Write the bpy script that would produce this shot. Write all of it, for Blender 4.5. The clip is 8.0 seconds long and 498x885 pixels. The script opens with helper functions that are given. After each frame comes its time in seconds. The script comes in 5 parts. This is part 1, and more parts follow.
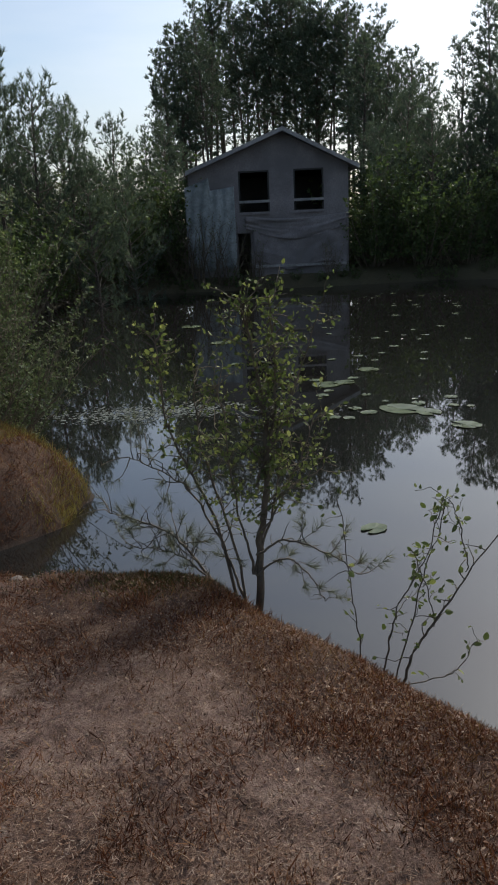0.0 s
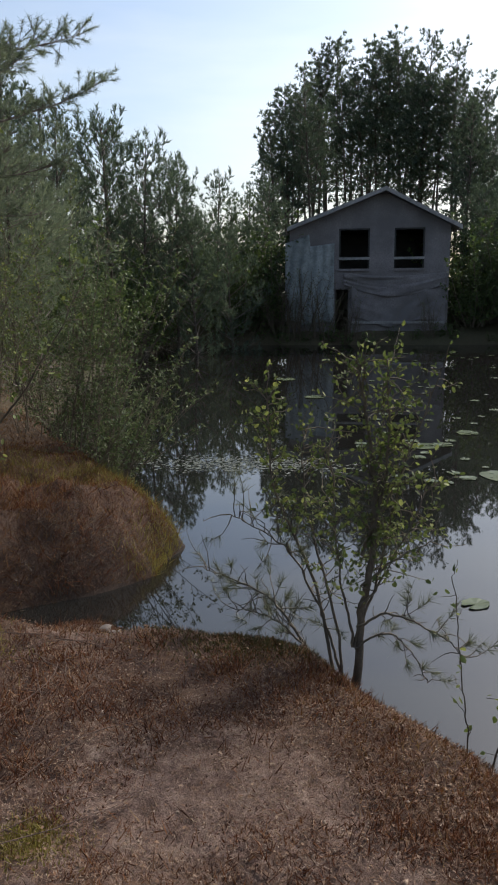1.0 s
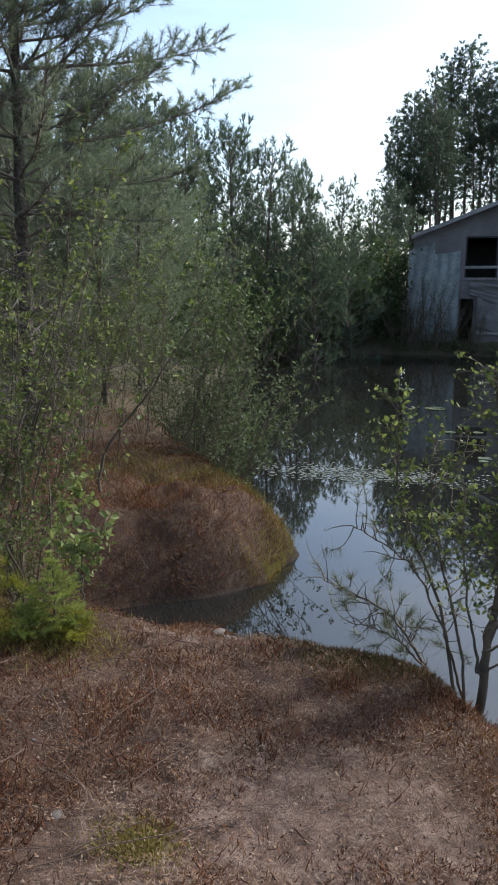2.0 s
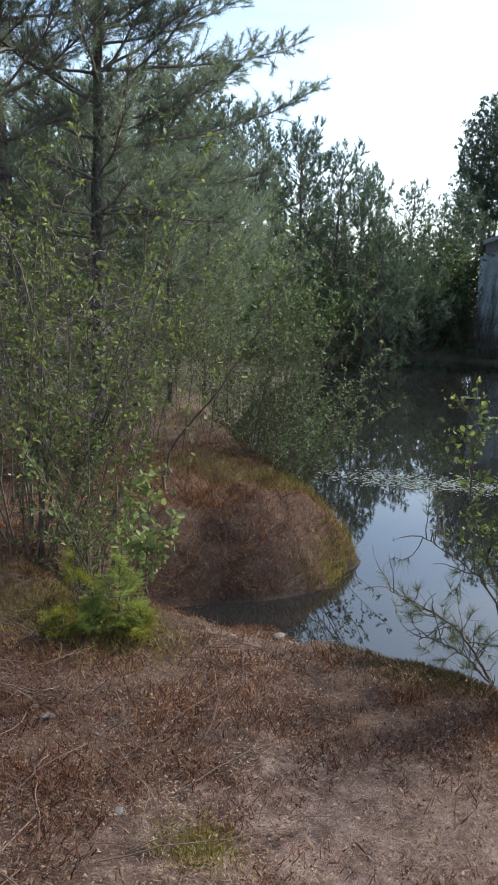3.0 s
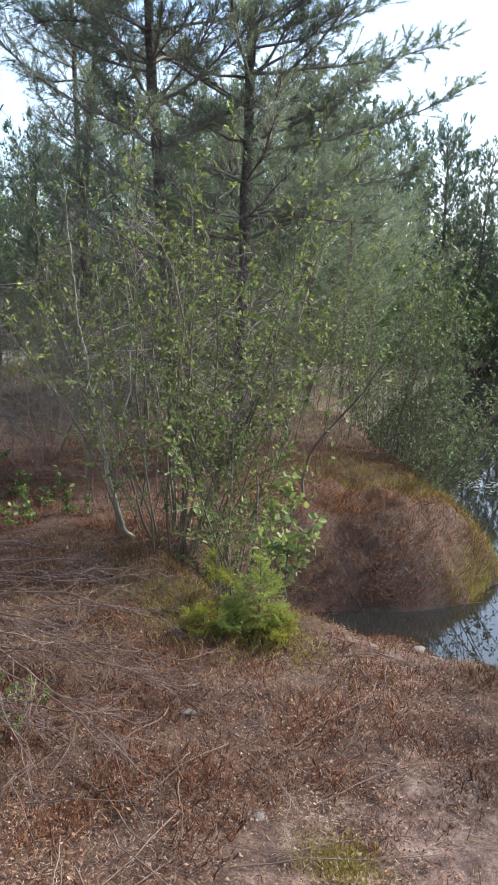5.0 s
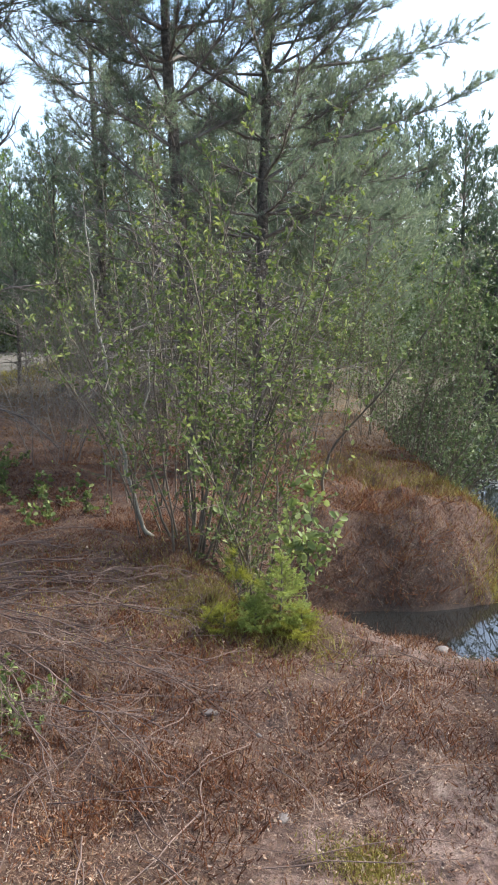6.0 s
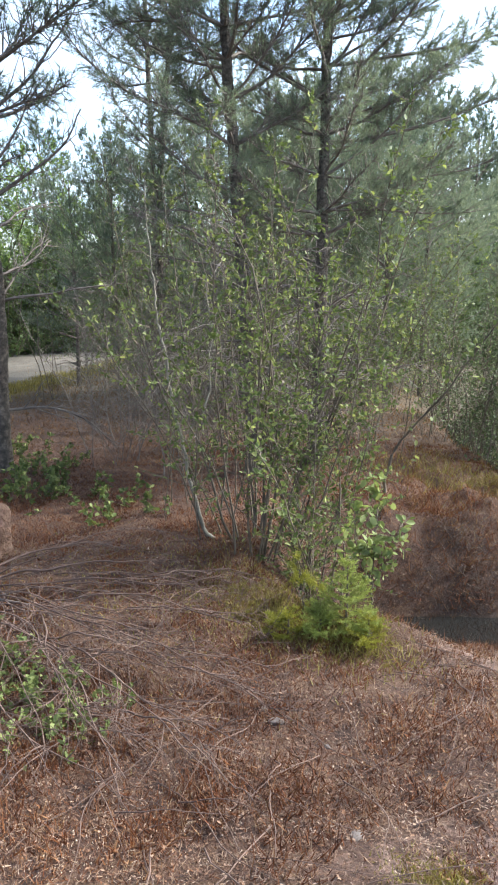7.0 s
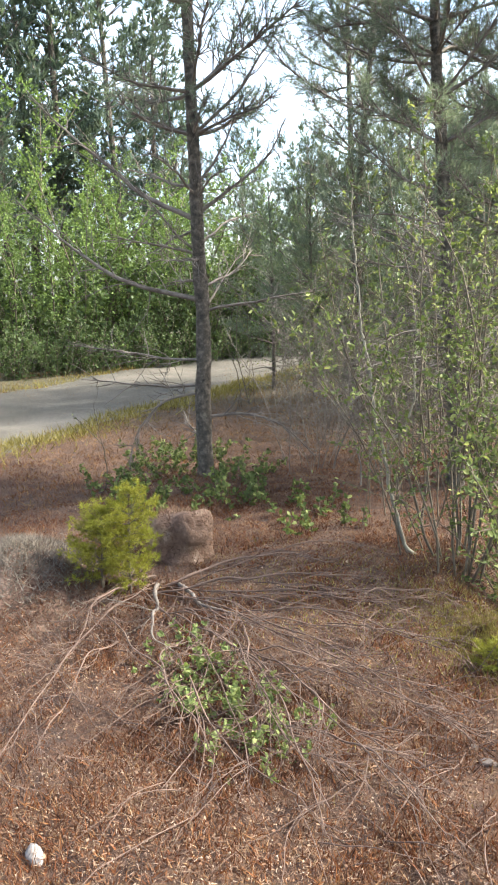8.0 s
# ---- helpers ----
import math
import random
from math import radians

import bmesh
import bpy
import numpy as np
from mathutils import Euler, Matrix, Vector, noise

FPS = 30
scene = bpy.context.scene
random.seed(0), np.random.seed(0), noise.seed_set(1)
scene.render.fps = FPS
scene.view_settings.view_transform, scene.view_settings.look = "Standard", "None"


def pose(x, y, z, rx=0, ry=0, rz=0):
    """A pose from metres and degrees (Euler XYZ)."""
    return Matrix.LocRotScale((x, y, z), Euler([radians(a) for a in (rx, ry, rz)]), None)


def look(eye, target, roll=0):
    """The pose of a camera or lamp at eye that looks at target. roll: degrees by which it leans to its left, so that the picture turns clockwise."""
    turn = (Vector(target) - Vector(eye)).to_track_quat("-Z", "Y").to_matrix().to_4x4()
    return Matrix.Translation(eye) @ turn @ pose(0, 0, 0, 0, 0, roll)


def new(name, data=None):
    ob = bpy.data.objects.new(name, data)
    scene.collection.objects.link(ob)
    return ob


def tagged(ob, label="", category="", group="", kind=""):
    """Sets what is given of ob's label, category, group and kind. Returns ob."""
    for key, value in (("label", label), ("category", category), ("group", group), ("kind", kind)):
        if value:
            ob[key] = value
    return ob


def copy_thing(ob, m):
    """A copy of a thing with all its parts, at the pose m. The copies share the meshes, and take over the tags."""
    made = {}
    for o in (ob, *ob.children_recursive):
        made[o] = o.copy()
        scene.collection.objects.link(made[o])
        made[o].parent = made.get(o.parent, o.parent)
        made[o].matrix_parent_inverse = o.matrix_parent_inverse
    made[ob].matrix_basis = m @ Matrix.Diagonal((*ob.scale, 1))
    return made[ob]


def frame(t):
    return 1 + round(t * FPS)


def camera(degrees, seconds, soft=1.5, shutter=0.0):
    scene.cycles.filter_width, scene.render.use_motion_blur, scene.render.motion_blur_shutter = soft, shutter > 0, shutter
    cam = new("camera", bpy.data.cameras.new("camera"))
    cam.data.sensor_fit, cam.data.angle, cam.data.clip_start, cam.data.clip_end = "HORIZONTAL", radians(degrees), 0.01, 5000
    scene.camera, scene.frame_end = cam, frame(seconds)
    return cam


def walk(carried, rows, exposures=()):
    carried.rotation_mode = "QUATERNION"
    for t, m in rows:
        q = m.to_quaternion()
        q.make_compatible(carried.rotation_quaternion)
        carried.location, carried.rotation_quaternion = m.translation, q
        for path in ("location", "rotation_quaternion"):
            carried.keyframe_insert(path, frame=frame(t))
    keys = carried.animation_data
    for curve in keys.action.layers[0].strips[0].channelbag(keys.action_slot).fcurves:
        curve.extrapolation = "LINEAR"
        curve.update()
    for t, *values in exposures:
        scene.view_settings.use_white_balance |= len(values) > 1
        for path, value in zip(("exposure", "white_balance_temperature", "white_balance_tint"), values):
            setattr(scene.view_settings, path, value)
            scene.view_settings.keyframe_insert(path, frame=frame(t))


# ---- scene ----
cam = camera(36.0, 8.0, soft=2.0)
# seconds, eye, target, roll
ROWS = [
    (0, (-0.044, -0.057, 1.578), (-0.048, 1.864, 1.024), -2.7),
    (0.5, (-0.105, 0.003, 1.584), (-0.27, 1.948, 1.147), -2.1),
    (1, (-0.16, 0.057, 1.6), (-0.378, 2.0, 1.18), -0.6),
    (1.5, (-0.189, 0.092, 1.592), (-0.548, 2.018, 1.188), -0.4),
    (2, (-0.228, 0.116, 1.585), (-0.733, 2.009, 1.185), 0.1),
    (3.5, (-0.305, 0.124, 1.59), (-1.008, 1.954, 1.192), 1.8),
    (4, (-0.327, 0.126, 1.592), (-1.103, 1.925, 1.191), 1.9),
    (4.5, (-0.352, 0.13, 1.587), (-1.225, 1.884, 1.188), 1.7),
    (5, (-0.372, 0.14, 1.578), (-1.332, 1.849, 1.179), 1.4),
    (6.5, (-0.417, 0.172, 1.553), (-1.451, 1.837, 1.155), 0.3),
    (7, (-0.472, 0.193, 1.558), (-1.59, 1.803, 1.156), -0.1),
    (7.5, (-0.55, 0.219, 1.589), (-1.779, 1.745, 1.186), -0.8),
    (8, (-0.588, 0.214, 1.595), (-2.07, 1.5, 1.205), -1.7),
]
# seconds, stops, kelvin, tint
EXPOSURES = [(0.0, 0.34, 6050, 7), (0.5, 0.28, 6100, 8), (1.0, 0.56, 6150, 8), (2.0, 1.03, 5750, 5), (3.5, 1.36, 5700, 4), (4.5, 1.6, 5700, 5), (5.0, 1.85, 5750, 6), (6.5, 2.0, 5750, 6), (7.5, 2.36, 5950, 5), (8.0, 2.55, 6250, 4)]
walk(cam, [(t, look(eye, target, roll)) for t, eye, target, roll in ROWS], EXPOSURES)

# ---- light ----
SUN_AZ, SUN_EL = radians(38), radians(42)      # azimuth to the right of +y, elevation
world = bpy.data.worlds.new("sky")
scene.world = world
world.use_nodes = True
wn = world.node_tree.nodes
sky = wn.new("ShaderNodeTexSky")
sky.sky_type, sky.sun_disc = "NISHITA", False
sky.sun_elevation, sky.sun_rotation = SUN_EL, SUN_AZ
sky.air_density, sky.dust_density, sky.ozone_density = 1.0, 2.6, 1.0
wn["Background"].inputs["Strength"].default_value = 0.112
# thin high cloud drawn out in streaks
wl = world.node_tree.links
veil = wn.new("ShaderNodeTexNoise")
veil.inputs["Scale"].default_value, veil.inputs["Detail"].default_value = 2.2, 7
stretch = wn.new("ShaderNodeMapping")
stretch.inputs["Scale"].default_value = (1.0, 1.0, 5.0)
wl.new(wn.new("ShaderNodeTexCoord").outputs["Generated"], stretch.inputs["Vector"])
wl.new(stretch.outputs["Vector"], veil.inputs["Vector"])
amount = wn.new("ShaderNodeMapRange")
for key, value in (("From Min", 0.4), ("From Max", 0.72), ("To Min", 0.1), ("To Max", 0.75)):
    amount.inputs[key].default_value = value
wl.new(veil.outputs["Fac"], amount.inputs["Value"])
pale = wn.new("ShaderNodeHueSaturation")
pale.inputs["Saturation"].default_value, pale.inputs["Value"].default_value = 0.25, 1.06
wl.new(sky.outputs["Color"], pale.inputs["Color"])
clouded = wn.new("ShaderNodeMix")
clouded.data_type = "RGBA"
wl.new(amount.outputs["Result"], clouded.inputs[0])
wl.new(sky.outputs["Color"], clouded.inputs[6])
wl.new(pale.outputs["Color"], clouded.inputs[7])
wl.new(clouded.outputs[2], wn["Background"].inputs["Color"])
sun = new("sun", bpy.data.lights.new("sun", "SUN"))
sun.data.energy, sun.data.angle, sun.data.color = 2.7, radians(5.0), (1.0, 0.93, 0.82)
sun_way = Vector((math.sin(SUN_AZ) * math.cos(SUN_EL), math.cos(SUN_AZ) * math.cos(SUN_EL), math.sin(SUN_EL)))
sun.matrix_world = look(sun_way * 50, (0, 0, 0))

# ---- materials ----


def nodes_of(name):
    m = bpy.data.materials.new(name)
    m.use_nodes = True
    nt = m.node_tree
    return m, nt, nt.nodes, nt.links, nt.nodes["Principled BSDF"]


def ramp_node(ns, stops):
    r = ns.new("ShaderNodeValToRGB")
    e = r.color_ramp.elements
    while len(e) < len(stops):
        e.new(0.5)
    for el, (p, c) in zip(e, stops):
        el.position, el.color = p, (*c, 1)
    return r


def noise_node(ns, ls, scale, detail=6, rough=0.6, coord="Object", dist=0.0):
    tc = ns.new("ShaderNodeTexCoord")
    n = ns.new("ShaderNodeTexNoise")
    n.inputs["Scale"].default_value, n.inputs["Detail"].default_value = scale, detail
    n.inputs["Roughness"].default_value, n.inputs["Distortion"].default_value = rough, dist
    ls.new(tc.outputs[coord], n.inputs["Vector"])
    return n


def mix_col(ns, ls, a, b, fac, mode="MIX"):
    m = ns.new("ShaderNodeMix")
    m.data_type, m.blend_type = "RGBA", mode
    for sock, v in ((m.inputs[6], a), (m.inputs[7], b), (m.inputs[0], fac)):
        if isinstance(v, (int, float)):
            sock.default_value = v
        elif isinstance(v, tuple):
            sock.default_value = (*v, 1)
        else:
            ls.new(v, sock)
    return m.outputs[2]


def bump(ns, ls, p, height, strength=0.4, dist=0.02):
    b = ns.new("ShaderNodeBump")
    b.inputs["Strength"].default_value, b.inputs["Distance"].default_value = strength, dist
    ls.new(height, b.inputs["Height"])
    ls.new(b.outputs["Normal"], p.inputs["Normal"])


def mat_surface(name, stops, scale, fine=40, rough=0.85, bump_s=0.4, bump_d=0.02, stain=None, metal=0.0):
    """A surface with colours from coarse noise, darkened by fine grain, with relief."""
    m, nt, ns, ls, p = nodes_of(name)
    n = noise_node(ns, ls, scale)
    r = ramp_node(ns, stops)
    ls.new(n.outputs["Fac"], r.inputs["Fac"])
    f = noise_node(ns, ls, fine, 8, 0.7)
    g = ramp_node(ns, [(0.3, (0.55, 0.55, 0.55)), (0.7, (1.25, 1.25, 1.25))])
    ls.new(f.outputs["Fac"], g.inputs["Fac"])
    col = mix_col(ns, ls, r.outputs["Color"], g.outputs["Color"], 0.8, "MULTIPLY")
    if stain:
        s = noise_node(ns, ls, stain[1], 4)
        sr = ramp_node(ns, [(0.45, (0, 0, 0)), (0.62, (1, 1, 1))])
        ls.new(s.outputs["Fac"], sr.inputs["Fac"])
        col = mix_col(ns, ls, col, stain[0], sr.outputs["Color"])
    ls.new(col, p.inputs["Base Color"])
    p.inputs["Roughness"].default_value, p.inputs["Metallic"].default_value = rough, metal
    bump(ns, ls, p, f.outputs["Fac"], bump_s, bump_d)
    return m


def mat_leaf(name, stops, clear=0.4, rough=0.5, tint=(1.0, 1.0, 0.7)):
    """Leaves, needles and blades: a colour for each piece, some light let through."""
    m, nt, ns, ls, p = nodes_of(name)
    geo = ns.new("ShaderNodeNewGeometry")
    r = ramp_node(ns, stops)
    ls.new(geo.outputs["Random Per Island"], r.inputs["Fac"])
    n = noise_node(ns, ls, 1.3, 3)
    g = ramp_node(ns, [(0.3, (0.65, 0.65, 0.65)), (0.7, (1.3, 1.3, 1.2))])
    ls.new(n.outputs["Fac"], g.inputs["Fac"])
    col = mix_col(ns, ls, r.outputs["Color"], g.outputs["Color"], 0.8, "MULTIPLY")
    ls.new(col, p.inputs["Base Color"])
    p.inputs["Roughness"].default_value = rough
    p.inputs["Specular IOR Level"].default_value = 0.2
    tr = ns.new("ShaderNodeBsdfTranslucent")
    ls.new(mix_col(ns, ls, col, tint, 1.0, "MULTIPLY"), tr.inputs["Color"])
    mx = ns.new("ShaderNodeMixShader")
    mx.inputs[0].default_value = clear
    ls.new(p.outputs[0], mx.inputs[1])
    ls.new(tr.outputs[0], mx.inputs[2])
    ls.new(mx.outputs[0], ns["Material Output"].inputs["Surface"])
    return m


M_BARK = mat_surface("pine_bark", [(0.3, (0.035, 0.029, 0.023)), (0.5, (0.1, 0.08, 0.062)), (0.72, (0.24, 0.195, 0.15))], 22, 70, 0.95, 1.0, 0.03)
M_TWIG = mat_surface("grey_twig", [(0.3, (0.085, 0.066, 0.054)), (0.7, (0.225, 0.182, 0.15))], 9, 90, 0.8, 0.3, 0.005)
M_STEM = mat_surface("willow_stem", [(0.3, (0.06, 0.046, 0.032)), (0.7, (0.165, 0.13, 0.09))], 6, 70, 0.95, 0.4, 0.006)
# lighter copy of the willow stem; its sunlit look is put into the colour
M_SUNLITSTEM = mat_surface("sunlit_willow_stem", [(0.3, (0.13, 0.115, 0.085)), (0.7, (0.32, 0.285, 0.22))], 7, 60, 0.9, 0.4, 0.006)
M_DRYTWIG = mat_surface("dry_brush", [(0.3, (0.065, 0.038, 0.028)), (0.7, (0.175, 0.11, 0.08))], 5, 80, 0.85, 0.2, 0.004)
M_NEEDLE = mat_leaf("pine_needles", [(0.0, (0.115, 0.14, 0.115)), (0.6, (0.18, 0.21, 0.165)), (1.0, (0.26, 0.29, 0.22))], 0.5, 0.45)
M_FARNEEDLE = mat_leaf("far_pine_needles", [(0.0, (0.07, 0.095, 0.08)), (1.0, (0.14, 0.175, 0.13))], 0.45, 0.5)
# the last stop paints bright highlights onto a few leaves
M_LEAF = mat_leaf("willow_leaves", [(0.0, (0.075, 0.1, 0.035)), (0.6, (0.135, 0.165, 0.06)), (0.86, (0.2, 0.225, 0.08)), (1.0, (0.35, 0.37, 0.15))], 0.45, 0.55)
M_SHORE = mat_leaf("shore_willow_leaves", [(0.0, (0.06, 0.08, 0.04)), (0.8, (0.125, 0.155, 0.075)), (1.0, (0.24, 0.27, 0.15))], 0.4, 0.5)
M_FARLEAF = mat_leaf("bush_leaves", [(0.0, (0.05, 0.075, 0.035)), (1.0, (0.12, 0.16, 0.06))], 0.4, 0.5)
M_BIRCH = mat_leaf("birch_leaves", [(0.0, (0.1, 0.15, 0.045)), (1.0, (0.22, 0.29, 0.1))], 0.42, 0.55)
M_BRIGHT = mat_leaf("young_leaves", [(0.0, (0.17, 0.21, 0.05)), (1.0, (0.35, 0.38, 0.115))], 0.5, 0.55)
M_DUSTY = mat_leaf("dusty_leaves", [(0.0, (0.13, 0.165, 0.055)), (0.6, (0.2, 0.235, 0.085)), (1.0, (0.3, 0.33, 0.14))], 0.4, 0.6)
M_YELLOW = mat_leaf("yellow_needles", [(0.0, (0.16, 0.165, 0.022)), (1.0, (0.34, 0.32, 0.06))], 0.5, 0.5)
M_TUFT = mat_leaf("dry_needles", [(0.0, (0.09, 0.1, 0.06)), (1.0, (0.2, 0.2, 0.13))], 0.3, 0.6)
M_DARKMOSS = mat_leaf("dark_moss", [(0.0, (0.035, 0.035, 0.012)), (1.0, (0.1, 0.09, 0.03))], 0.2, 0.8)
M_HEATH = mat_leaf("heath_stalks", [(0.0, (0.045, 0.023, 0.014)), (0.5, (0.12, 0.04, 0.016)), (0.85, (0.19, 0.077, 0.03)), (1.0, (0.26, 0.16, 0.085))], 0.2, 0.8, (1, 0.8, 0.6))
M_RUST = mat_leaf("rusty_heath", [(0.0, (0.055, 0.028, 0.014)), (0.5, (0.15, 0.074, 0.027)), (0.85, (0.24, 0.13, 0.047)), (1.0, (0.31, 0.22, 0.1))], 0.25, 0.8, (1, 0.8, 0.5))
M_CRUMB = mat_leaf("peat_crumb", [(0.0, (0.1, 0.06, 0.042)), (0.5, (0.22, 0.145, 0.11)), (1.0, (0.42, 0.32, 0.25))], 0.0, 0.9)
M_STRAW = mat_leaf("dry_grass", [(0.0, (0.15, 0.083, 0.05)), (0.7, (0.26, 0.175, 0.11)), (1.0, (0.37, 0.28, 0.19))], 0.25, 0.7, (1, 0.9, 0.7))
M_CHAFF = mat_leaf("pale_chaff", [(0.0, (0.12, 0.07, 0.048)), (0.6, (0.22, 0.145, 0.107)), (1.0, (0.36, 0.27, 0.215))], 0.05, 0.85)
M_WITHERED = mat_leaf("withered_grass", [(0.0, (0.09, 0.075, 0.063)), (1.0, (0.27, 0.22, 0.185))], 0.15, 0.8)
M_LITTER = mat_leaf("leaf_litter", [(0.0, (0.08, 0.045, 0.032)), (0.6, (0.17, 0.09, 0.054)), (1.0, (0.28, 0.19, 0.135))], 0.1, 0.8)
M_MOSS = mat_leaf("moss_grass", [(0.0, (0.13, 0.09, 0.025)), (0.5, (0.19, 0.16, 0.04)), (1.0, (0.32, 0.27, 0.1))], 0.35, 0.7)

# the ground: bare pale peat where it is trodden, red-brown heath elsewhere
M_GROUND, nt, ns, ls, p = nodes_of("peat_ground")
att = ns.new("ShaderNodeAttribute")
att.attribute_name = "bare"
n1 = noise_node(ns, ls, 1.7, 8, 0.65)
n2 = noise_node(ns, ls, 60, 8, 0.75)
n3 = noise_node(ns, ls, 9, 8, 0.7)
soil = ramp_node(ns, [(0.28, (0.1, 0.055, 0.036)), (0.42, (0.17, 0.1, 0.073)), (0.56, (0.26, 0.165, 0.127)), (0.72, (0.4, 0.285, 0.215))])
heath = ramp_node(ns, [(0.3, (0.04, 0.02, 0.013)), (0.5, (0.1, 0.048, 0.026)), (0.72, (0.18, 0.1, 0.052))])
ls.new(n3.outputs["Fac"], soil.inputs["Fac"])
ls.new(n3.outputs["Fac"], heath.inputs["Fac"])
add = ns.new("ShaderNodeMath")
add.operation = "ADD"
ls.new(att.outputs["Fac"], add.inputs[0])
ls.new(n1.outputs["Fac"], add.inputs[1])
fray = ns.new("ShaderNodeMath")
fray.operation = "MULTIPLY_ADD"
fray.inputs[1].default_value = 0.8
ls.new(n3.outputs["Fac"], fray.inputs[0])
ls.new(add.outputs[0], fray.inputs[2])
edge = ramp_node(ns, [(0.57, (0, 0, 0)), (0.7, (1, 1, 1))])
half = ns.new("ShaderNodeMath")
half.operation = "MULTIPLY"
half.inputs[1].default_value = 0.5
ls.new(fray.outputs[0], half.inputs[0])
ls.new(half.outputs[0], edge.inputs["Fac"])
grain = ramp_node(ns, [(0.3, (0.45, 0.45, 0.45)), (0.7, (1.35, 1.35, 1.35))])
ls.new(n2.outputs["Fac"], grain.inputs["Fac"])
col = mix_col(ns, ls, heath.outputs["Color"], soil.outputs["Color"], edge.outputs["Color"])
wet_shade = ns.new("ShaderNodeAttribute")
wet_shade.attribute_name = "wet_shade"
lush = ns.new("ShaderNodeAttribute")
lush.attribute_name = "lush"
col = mix_col(ns, ls, col, (0.07, 0.075, 0.032), lush.outputs["Fac"])
# darkens the damp waterline and the mound front, whose shade is in the colour
col = mix_col(ns, ls, col, (0.035, 0.021, 0.014), wet_shade.outputs["Fac"])
col = mix_col(ns, ls, col, grain.outputs["Color"], 0.85, "MULTIPLY")
ls.new(col, p.inputs["Base Color"])
p.inputs["Roughness"].default_value = 0.95
n4 = noise_node(ns, ls, 240, 4, 0.7)
both = ns.new("ShaderNodeMath")
both.operation = "MULTIPLY_ADD"
both.inputs[1].default_value = 0.5
ls.new(n4.outputs["Fac"], both.inputs[0])
ls.new(n2.outputs["Fac"], both.inputs[2])
bump(ns, ls, p, both.outputs[0], 1.0, 0.02)

M_WATER, nt, ns, ls, p = nodes_of("pond_water")
p.inputs["Base Color"].default_value = (0.012, 0.0115, 0.0105, 1)
p.inputs["Roughness"].default_value = 0.02
p.inputs["IOR"].default_value = 1.7
wv = noise_node(ns, ls, 1.6, 3, 0.5)
bump(ns, ls, p, wv.outputs["Fac"], 0.02, 0.02)

M_ROAD = mat_surface("gravel_road", [(0.3, (0.05, 0.043, 0.03)), (0.48, (0.085, 0.071, 0.054)), (0.7, (0.155, 0.13, 0.103))], 0.9, 30, 0.95, 0.5, 0.03)
M_SAND = mat_surface("grey_sand", [(0.3, (0.2, 0.17, 0.15)), (0.7, (0.36, 0.31, 0.28))], 4, 50, 0.95, 0.6, 0.02)
M_PEAT = mat_surface("peat_block", [(0.3, (0.11, 0.06, 0.04)), (0.55, (0.23, 0.14, 0.095)), (0.75, (0.38, 0.29, 0.22))], 6, 50, 0.95, 1.0, 0.04)
M_STONE = mat_surface("pale_stone", [(0.3, (0.075, 0.057, 0.047)), (0.7, (0.16, 0.127, 0.107))], 9, 60, 0.8, 0.4, 0.01)
M_WALL = mat_surface("weathered_board", [(0.3, (0.15, 0.135, 0.135)), (0.7, (0.25, 0.23, 0.23))], 1.2, 20, 0.85, 0.3, 0.01, ((0.14, 0.13, 0.13), 0.8))
M_TARP = mat_surface("plastic_sheet", [(0.3, (0.15, 0.17, 0.175)), (0.7, (0.31, 0.34, 0.345))], 2, 14, 0.4, 0.3, 0.02)
M_ROOF = mat_surface("felt_roof", [(0.3, (0.16, 0.15, 0.15)), (0.7, (0.3, 0.29, 0.29))], 2, 30, 0.8, 0.3, 0.01)
M_TRIM = mat_surface("pale_trim", [(0.3, (0.19, 0.185, 0.18)), (0.7, (0.33, 0.32, 0.31))], 3, 30, 0.7, 0.2, 0.004)
M_DARK = mat_surface("dark_inside", [(0.3, (0.03, 0.03, 0.03)), (0.7, (0.06, 0.055, 0.05))], 2, 30, 0.9, 0.2, 0.01)
M_PAD = mat_leaf("lily_pad", [(0.0, (0.06, 0.08, 0.045)), (1.0, (0.12, 0.14, 0.085))], 0.1, 0.22)
M_SCUM = mat_surface("pond_scum", [(0.3, (0.05, 0.06, 0.042)), (0.7, (0.12, 0.13, 0.1))], 3, 30, 0.6, 0.3, 0.01)

# ---- mesh tools ----
RNG = np.random.default_rng(7)


def mesh_np(name, v, f):
    """A mesh from arrays of vertices and of triangles or quads."""
    v, f = np.asarray(v, dtype=np.float32), np.asarray(f, dtype=np.int32)
    me = bpy.data.meshes.new(name)
    k = f.shape[1]
    me.vertices.add(len(v))
    me.vertices.foreach_set("co", v.ravel())
    me.loops.add(f.size)
    me.loops.foreach_set("vertex_index", f.ravel())
    me.polygons.add(len(f))
    me.polygons.foreach_set("loop_start", np.arange(0, f.size, k, dtype=np.int32))
    me.update(calc_edges=True)
    return me


def part(name, me, material, parent=None, label="", smooth=False):
    """One mesh object (arrays or bmesh), under a thing or a part."""
    if isinstance(me, bmesh.types.BMesh):
        bm, me = me, bpy.data.meshes.new(name)
        bmesh.ops.recalc_face_normals(bm, faces=bm.faces)
        bm.to_mesh(me)
        bm.free()
    elif isinstance(me, tuple):
        me = mesh_np(name, *me)
    if not me.materials:
        me.materials.append(material)
    if smooth:
        me.polygons.foreach_set("use_smooth", np.ones(len(me.polygons), dtype=bool))
    ob = new(name, me)
    ob.parent = parent
    if label:
        ob["label"] = label
    return ob


